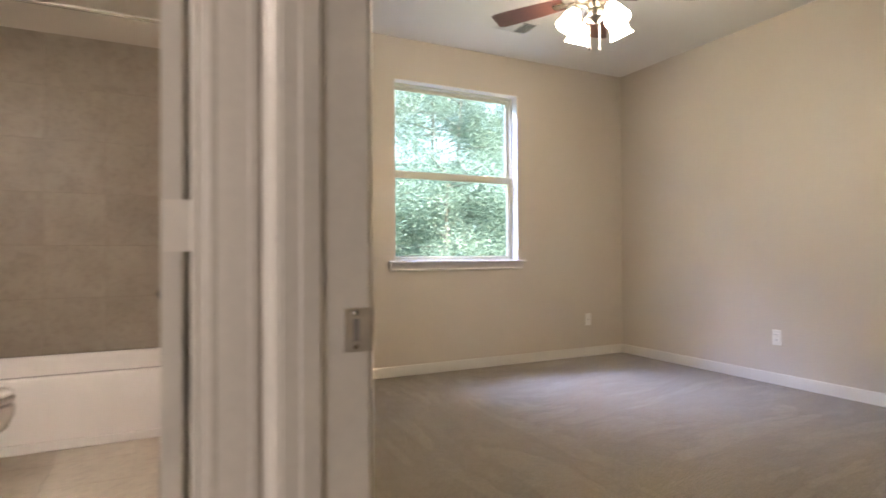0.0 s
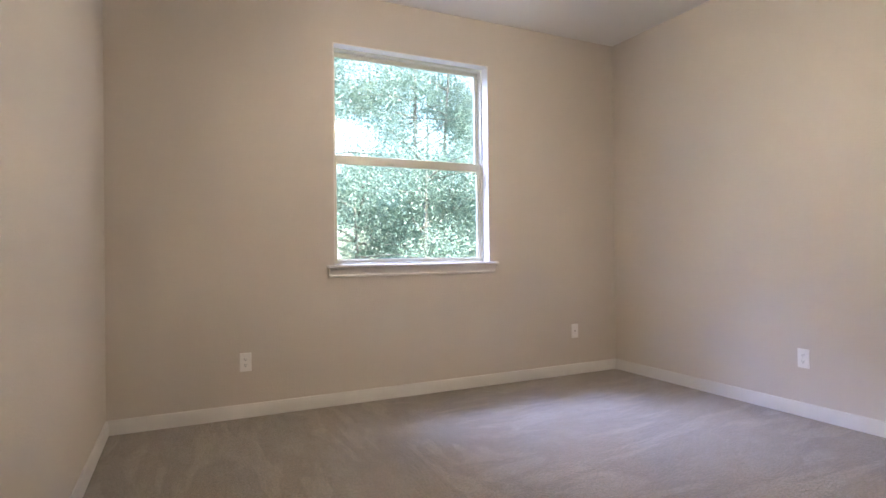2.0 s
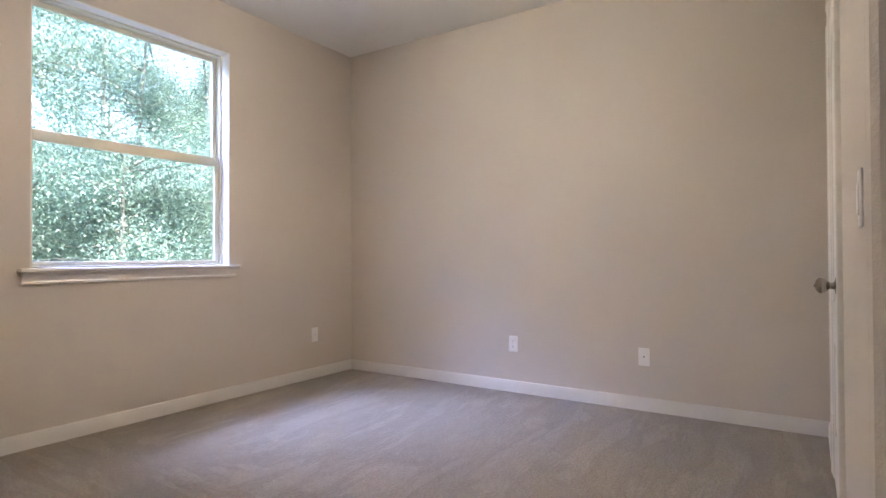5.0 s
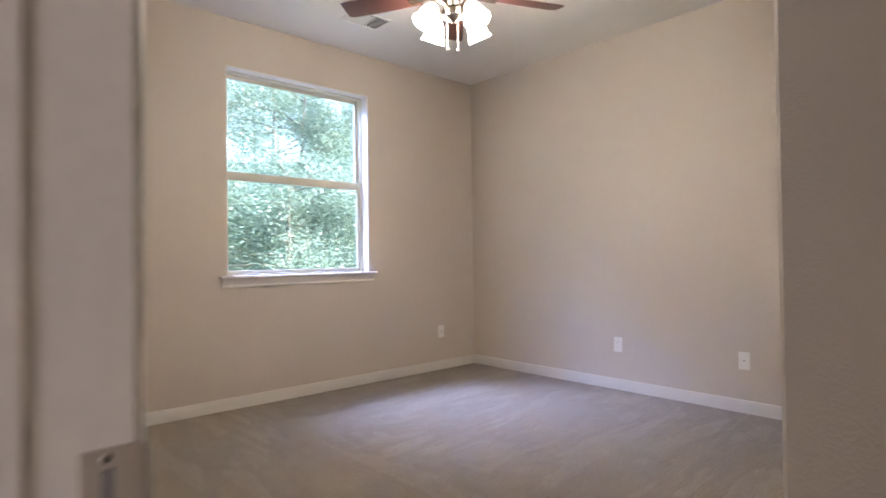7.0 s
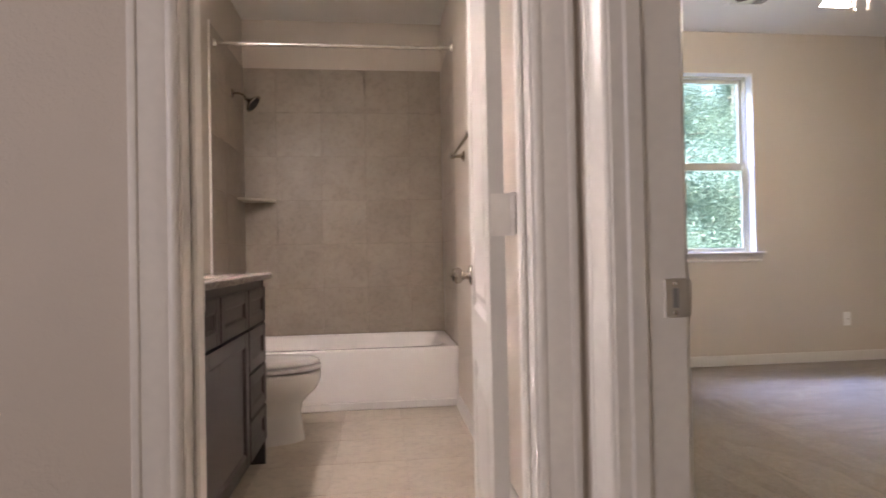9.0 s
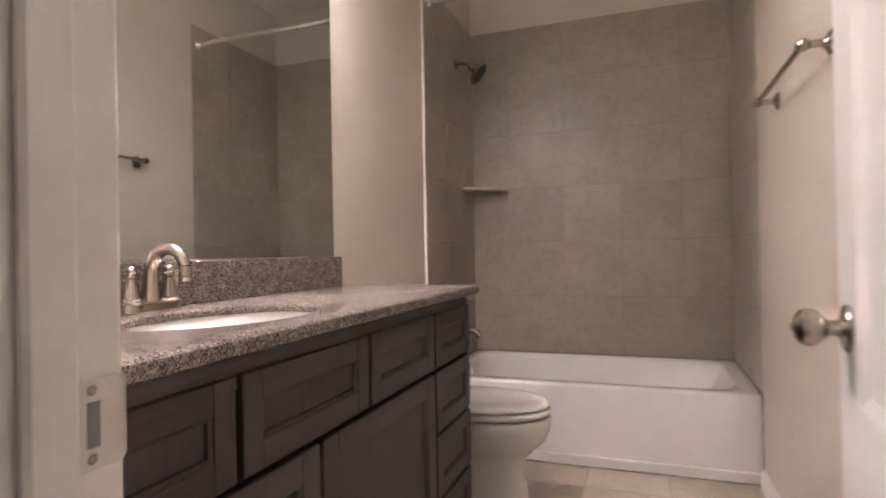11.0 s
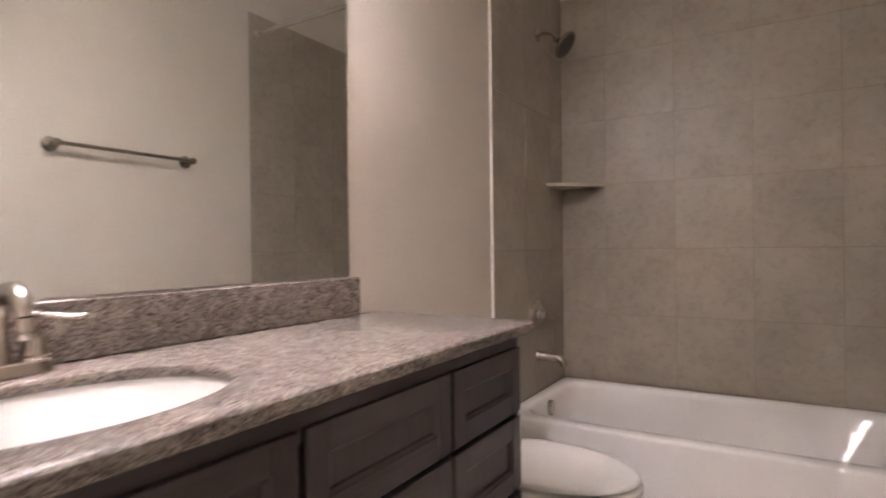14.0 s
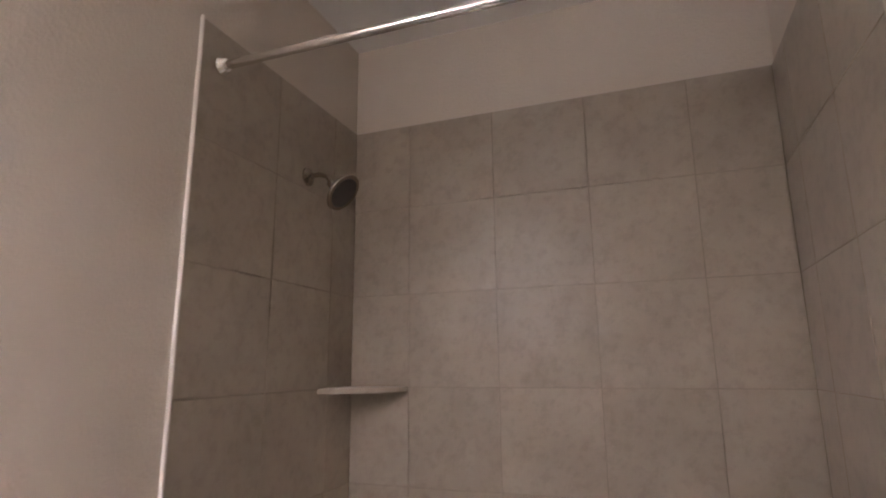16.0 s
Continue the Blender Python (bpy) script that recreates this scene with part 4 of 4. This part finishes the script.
sk = thing("sink", (SX, SY, SZ - 0.15), "white undermount oval sink", "sink")
rings = [oval(SZ - 0.001, 0.012), oval(SZ - 0.001, 0.003), oval(SZ - 0.010, 0.0), oval(SZ - 0.035, -0.018), oval(SZ - 0.065, -0.045), oval(SZ - 0.092, -0.078), oval(SZ - 0.105, -0.115), oval(SZ - 0.112, -0.115), oval(SZ - 0.098, -0.06), oval(SZ - 0.05, -0.010), oval(SZ - 0.012, 0.010)]
part("bowl", loft(rings + [rings[0]], (False, False)), PORCELAIN, sk, angle=55)
part("drain", lathe([(0.0, 0.002), (0.02, 0.003), (0.04, 0.0), (0.0, -0.02)], Matrix.Translation((SX, SY, SZ - 0.104))), NICKEL, sk)
part("bowl_floor", lathe([(0.0, 0.0), (0.09, 0.0), (0.09, -0.006), (0.0, -0.006)], Matrix.Translation((SX, SY, SZ - 0.107))), PORCELAIN, sk)

# faucet
QX, QY = -1.484, 1.830
fc = thing("faucet", (QX, QY, CZ1), "brushed nickel two-handle faucet with arched spout", "faucet")
rings = [super_ring(QX, QY, CZ1 + z, 0.026 - d, 0.073 - d, 3.2, 40) for z, d in ((0, 0), (0.003, -0.001), (0.006, 0.001), (0.017, 0.003), (0.021, 0.006), (0.023, 0.011))]
part("base_plate", loft(rings), NICKEL, fc)
pts = [(QX - 0.002, QY, CZ1 + 0.016), (QX - 0.001, QY, CZ1 + 0.030), (QX, QY, CZ1 + 0.050)] + [tuple(p) for p in arc((QX + 0.048, QY, CZ1 + 0.084), 0.046, 176, 12, 14, (1, 0, 0), (0, 0, 1))]
part("spout", tube(pts, [0.0215, 0.0195, 0.0168] + [0.0140 - 0.00018 * i for i in range(15)], 22), NICKEL, fc)
tip = Matrix.Translation((QX + 0.0935, QY, CZ1 + 0.064))
part("aerator", lathe([(0.0, 0.0), (0.0112, 0.0), (0.0132, 0.004), (0.0132, 0.016), (0.0118, 0.030), (0.0, 0.032)], tip), NICKEL, fc)
for s in (-1, 1):
    hy_ = QY + s * 0.048
    bell = [(0.0, 0.018), (0.0215, 0.018), (0.0225, 0.023), (0.0200, 0.026), (0.0212, 0.030), (0.0190, 0.034), (0.0172, 0.044), (0.0140, 0.056), (0.0112, 0.064), (0.0098, 0.070), (0.0124, 0.073), (0.0124, 0.078), (0.0105, 0.081), (0.0118, 0.086), (0.0108, 0.092), (0.0050, 0.096), (0.0, 0.0965)]
    hndl = part("handle", lathe(bell, Matrix.Translation((QX, hy_, CZ1))), NICKEL, fc)
    # a flat spoon-shaped lever that dips and then lifts towards its tip
    rings = []
    for u, half, thick, z in ((0.0, 0.0060, 0.0060, 0.085), (0.012, 0.0055, 0.0052, 0.086), (0.026, 0.0060, 0.0052, 0.084), (0.042, 0.0085, 0.0066, 0.080), (0.056, 0.0102, 0.0078, 0.078), (0.066, 0.0092, 0.0070, 0.079), (0.073, 0.0050, 0.0036, 0.081)):
        c = Vector((QX + 0.12 * u, hy_ + s * u, CZ1 + z))
        rings.append([c + Vector((half * math.cos(a), 0, thick * math.sin(a))) for a in (2 * math.pi * q / 14 for q in range(14))])
    part("lever", loft(rings), NICKEL, hndl, angle=50)

# mirror
mr = thing("mirror", (-1.54, 1.96, 0.99), "large frameless wall mirror above the vanity", "mirror")
part("mirror_glass", box((-1.543, 1.268, 0.994), (-1.537, 2.655, 2.06)), MIRROR, mr)

# vanity light above the mirror
vl = thing("vanity_light", (-1.544, 2.02, 2.28), "nickel vanity light bar with four lit glass shades", "wall lamp")
part("back_plate", box((-1.544, 1.67, 2.24), (-1.520, 2.47, 2.32), 0.005), NICKEL, vl)
for k in range(4):
    y = 1.77 + 0.2 * k
    part("lamp_arm", tube([(-1.52, y, 2.28), (-1.46, y, 2.30), (-1.38, y, 2.27)], 0.008), NICKEL, vl)
    at = Matrix.Translation((-1.38, y, 2.27))
    sd = part("shade", lathe([(0.0, 0.0), (0.025, 0.0), (0.040, -0.04), (0.055, -0.09), (0.060, -0.11), (0.056, -0.11), (0.051, -0.09), (0.036, -0.04), (0.0, -0.006)], at, 24), AMBER, vl, "glowing frosted glass shade")
    part("bulb", lathe([(0.0, -0.02), (0.014, -0.03), (0.022, -0.05), (0.044, -0.088), (0.040, -0.100), (0.0, -0.104)], at, 24), BULB, sd, "lit white bulb")

# ---- toilet ----
PY = 3.09
to = thing("toilet", (-1.2, PY, 0), "white two-piece toilet with closed elongated seat", "toilet")


def egg(z, front, back, half, n=48):
    """An elongated outline: front and back ends along x, half its width."""
    pts = []
    mid = back + (front - back) * 0.42
    for i in range(n):
        a = 2 * math.pi * i / n
        c, s = math.cos(a), math.sin(a)
        r = (front - mid) if c > 0 else (mid - back)
        p = 2.0 if c > 0 else 2.8
        pts.append(Vector((mid + r * math.copysign(abs(c) ** (2 / p), c), PY + half * math.copysign(abs(s) ** (2 / p), s), z)))
    return pts


rings = [egg(0.0, -0.945, -1.40, 0.118), egg(0.02, -0.948, -1.40, 0.115), egg(0.06, -0.957, -1.39, 0.106), egg(0.14, -0.968, -1.38, 0.102), egg(0.19, -0.960, -1.37, 0.106), egg(0.225, -0.930, -1.37, 0.130),
         egg(0.265, -0.885, -1.37, 0.162), egg(0.31, -0.864, -1.37, 0.178), egg(0.350, -0.860, -1.37, 0.182), egg(0.360, -0.864, -1.37, 0.178), egg(0.363, -0.880, -1.36, 0.165), egg(0.363, -0.905, -1.35, 0.140), egg(0.372, -0.906, -1.35, 0.139)]
part("bowl", loft(rings), PORCELAIN, to, angle=55)
rings = [egg(0.372, -0.868, -1.33, 0.180), egg(0.375, -0.860, -1.335, 0.186), egg(0.388, -0.858, -1.335, 0.187), egg(0.393, -0.866, -1.332, 0.180), egg(0.393, -0.900, -1.32, 0.146), egg(0.402, -0.901, -1.32, 0.145)]
part("seat", loft(rings), PORCELAIN, to, angle=55)
rings = [egg(0.401, -0.872, -1.335, 0.176), egg(0.403, -0.866, -1.338, 0.181), egg(0.412, -0.866, -1.338, 0.181), egg(0.419, -0.876, -1.332, 0.172), egg(0.424, -0.91, -1.31, 0.145), egg(0.427, -1.0, -1.24, 0.07)]
part("lid", loft(rings), PORCELAIN, to, angle=55)
rings = [super_ring(-1.436, PY, z, hx_, hy2, 7, 48) for z, hx_, hy2 in ((0.365, 0.080, 0.180), (0.40, 0.090, 0.194), (0.738, 0.098, 0.206), (0.750, 0.098, 0.206))]
part("tank", loft(rings), PORCELAIN, to, angle=55)
rings = [super_ring(-1.434, PY, z, hx_, hy2, 7, 48) for z, hx_, hy2 in ((0.750, 0.100, 0.208), (0.755, 0.106, 0.213), (0.772, 0.106, 0.213), (0.781, 0.101, 0.208), (0.783, 0.088, 0.196))]
part("tank_lid", loft(rings), PORCELAIN, to, angle=55)
part("tank_shelf", box((-1.50, PY - 0.10, 0.20), (-1.33, PY + 0.10, 0.378), 0.02), PORCELAIN, to)
fl = part("flush_lever", tube([(-1.343, PY - 0.155, 0.70), (-1.325, PY - 0.155, 0.70), (-1.318, PY - 0.140, 0.698), (-1.316, PY - 0.09, 0.694)], [0.010, 0.008, 0.006, 0.007]), NICKEL, to)

# ---- outside ----
structure("ground", box((-60, 4.56, -0.55), (60, 80, -0.35)), GRASS, "rough grass under the trees", "ground")
rnd = random.Random(7)


def tree(x, y, height, spread, leaves, seed, leaf=1.0):
    """A leafy tree: a leaning tapered trunk, limbs, and a crown of single leaves in loose clumps."""
    r = random.Random(seed)
    t = thing("tree", (x, y, -0.35), "leafy green tree in the woods outside", "tree", "woodland trees")
    lean = Vector((r.uniform(-0.06, 0.06), r.uniform(-0.04, 0.04), 1))
    base = Vector((x, y, -0.36))
    stem = [base + lean * height * u + Vector((0.08 * math.sin(3 * u + seed), 0.06 * math.cos(4 * u), 0)) for u in (0, 0.15, 0.3, 0.5, 0.7, 0.9)]
    b = tube(stem, [0.060, 0.050, 0.042, 0.033, 0.022, 0.008], 8)
    tips = []
    for k in range(16):
        u = r.uniform(0.08, 0.9)
        p = base + lean * height * u
        a = r.uniform(0, 2 * math.pi)
        ln = spread * r.uniform(0.5, 1.0) * (1.1 - 0.5 * u)
        q = p + Vector((math.cos(a) * ln, math.sin(a) * ln, ln * r.uniform(-0.1, 0.6)))
        tube([p, (p + q) / 2 + Vector((0, 0, 0.06)), q], [0.022, 0.013, 0.004], 5, bm=b)
        tips += [p.lerp(q, w) for w in (0.45, 0.7, 0.9, 1.0)]
    part("trunk", b, BARK, t)
    verts, faces = [], []
    for k in range(leaves):
        c = r.choice(tips) + Vector((r.gauss(0, 0.24), r.gauss(0, 0.24), r.gauss(0, 0.20)))
        s = leaf * r.uniform(0.015, 0.036)
        m = Matrix.Translation(c) @ Euler((r.uniform(-1.0, 1.0), r.uniform(-1.0, 1.0), r.uniform(0, 6.28))).to_matrix().to_4x4()
        i = len(verts)
        verts += [m @ Vector(v) for v in ((-s, 0, 0), (-0.2 * s, 0.42 * s, 0.10 * s), (s, 0, -0.15 * s), (-0.2 * s, -0.42 * s, 0.10 * s))]
        faces.append((i, i + 1, i + 2, i + 3))
    me = bpy.data.meshes.new("crown")
    me.from_pydata(verts, [], faces)
    me.materials.append(LEAF)
    ob = new("crown", me)
    ob.parent = t
    ob.matrix_parent_inverse = t.matrix_world.inverted()
    tagged(ob, "dense sunlit green leaves", kind="stuff")


for i, (x, y, h, s) in enumerate(((2.3, 9.4, 6.5, 2.0), (4.4, 9.8, 7.0, 2.1), (6.5, 10.6, 6.0, 2.2), (3.2, 11.8, 8.0, 2.4), (5.4, 13.2, 9.0, 2.6), (8.4, 12.6, 8.0, 2.6), (7.2, 15.5, 9.0, 3.0), (10.5, 16.0, 9.0, 3.0), (1.6, 12.5, 7.5, 2.4), (4.0, 16.5, 9.5, 3.0), (12.5, 17.0, 9.0, 3.0), (7.6, 11.8, 8.0, 2.4), (5.2, 10.9, 7.5, 2.2))):
    tree(x, y, h, s, 34000, i + 3)
for i, (x, y) in enumerate(((2.9, 8.6), (4.6, 8.9), (6.4, 9.2), (8.2, 10.2), (3.6, 10.4), (5.6, 11.4), (9.8, 12.2), (3.8, 8.1), (5.5, 8.3), (7.3, 9.0))):
    tree(x, y, 2.6 + 0.3 * (i % 3), 1.7, 26000, i + 40, 0.8)


# ---- tile pieces ----
def tile_mesh(w, h, t, name):
    """One tile with a softly rounded edge, its face in xy and z out of the wall."""
    e = 0.0015
    rings = [[Vector((x, y, z)) for x, y in ((i, i), (w - i, i), (w - i, h - i), (i, h - i))] for i, z in ((0, 0), (0, t - e), (e, t))]
    return mesh_of(name, loft(rings, (False, True)), WTILE if name == "tile" else FTILE, False)


def lay(parent, m, us, vs, t, material_name="tile", gap=0.0025):
    made = {}
    for a, c in zip(us, us[1:]):
        for d, f in zip(vs, vs[1:]):
            key = (round(c - a, 3), round(f - d, 3))
            if key not in made:
                made[key] = tile_mesh(c - a - gap, f - d - gap, t, material_name)
            ob = new(material_name, made[key])
            ob.parent = parent
            ob.matrix_parent_inverse = parent.matrix_world.inverted()
            ob.matrix_world = m @ Matrix.Translation((a + gap / 2, d + gap / 2, 0))


ZS = [0.372, 0.386 + 0.334, 1.054, 1.388, 1.722, 2.056, 2.390]
XS = [BATH_L, -1.303, -0.969, -0.635, -0.301, BATH_R]
YS = [3.548, 3.890, 4.224, BACK]
TB = 0.006
g = box((BATH_L - 0.008, BACK + 0.0025, 0.36), (BATH_R + 0.008, BACK + 0.008, 2.390))
tw = structure("tile_wall_back", g, GROUT, "taupe stone-look wall tiles above the tub", "tile wall")
lay(tw, Matrix(((1, 0, 0, 0), (0, 0, -1, BACK + TB), (0, 1, 0, 0), (0, 0, 0, 1))), XS, ZS, TB)
g = box((BATH_L - 0.008, 3.548, 0.0), (BATH_L - 0.0025, BACK, 2.390))
tw = structure("tile_wall_left", g, GROUT, "taupe stone-look wall tiles behind the shower", "tile wall")
lay(tw, Matrix(((0, 0, 1, BATH_L - TB), (1, 0, 0, 0), (0, 1, 0, 0), (0, 0, 0, 1))), YS, ZS, TB)
structure("trim", box((BATH_L - 0.008, 3.540, 0.0), (BATH_L + 0.003, 3.548, 2.396), 0.002), TRIM, "white edge trim beside the tiles", "trim")
g = box((BATH_R + 0.0025, 3.548, 0.0), (BATH_R + 0.008, BACK, 2.390))
tw = structure("tile_wall_right", g, GROUT, "taupe stone-look wall tiles at the tub's end", "tile wall")
lay(tw, Matrix(((0, 0, -1, BATH_R + TB), (1, 0, 0, 0), (0, 1, 0, 0), (0, 0, 0, 1))), YS, ZS, TB)
FXS = [-1.10 + 0.334 * i for i in range(4)] + [-0.04]
FYS = [1.206] + [1.35 + 0.334 * i for i in range(7)] + [3.59]
lay(floor_bath, Matrix.Translation((0, 0, -0.006)), [-1.544] + FXS, FYS, 0.006, "floor_tile", 0.0016)
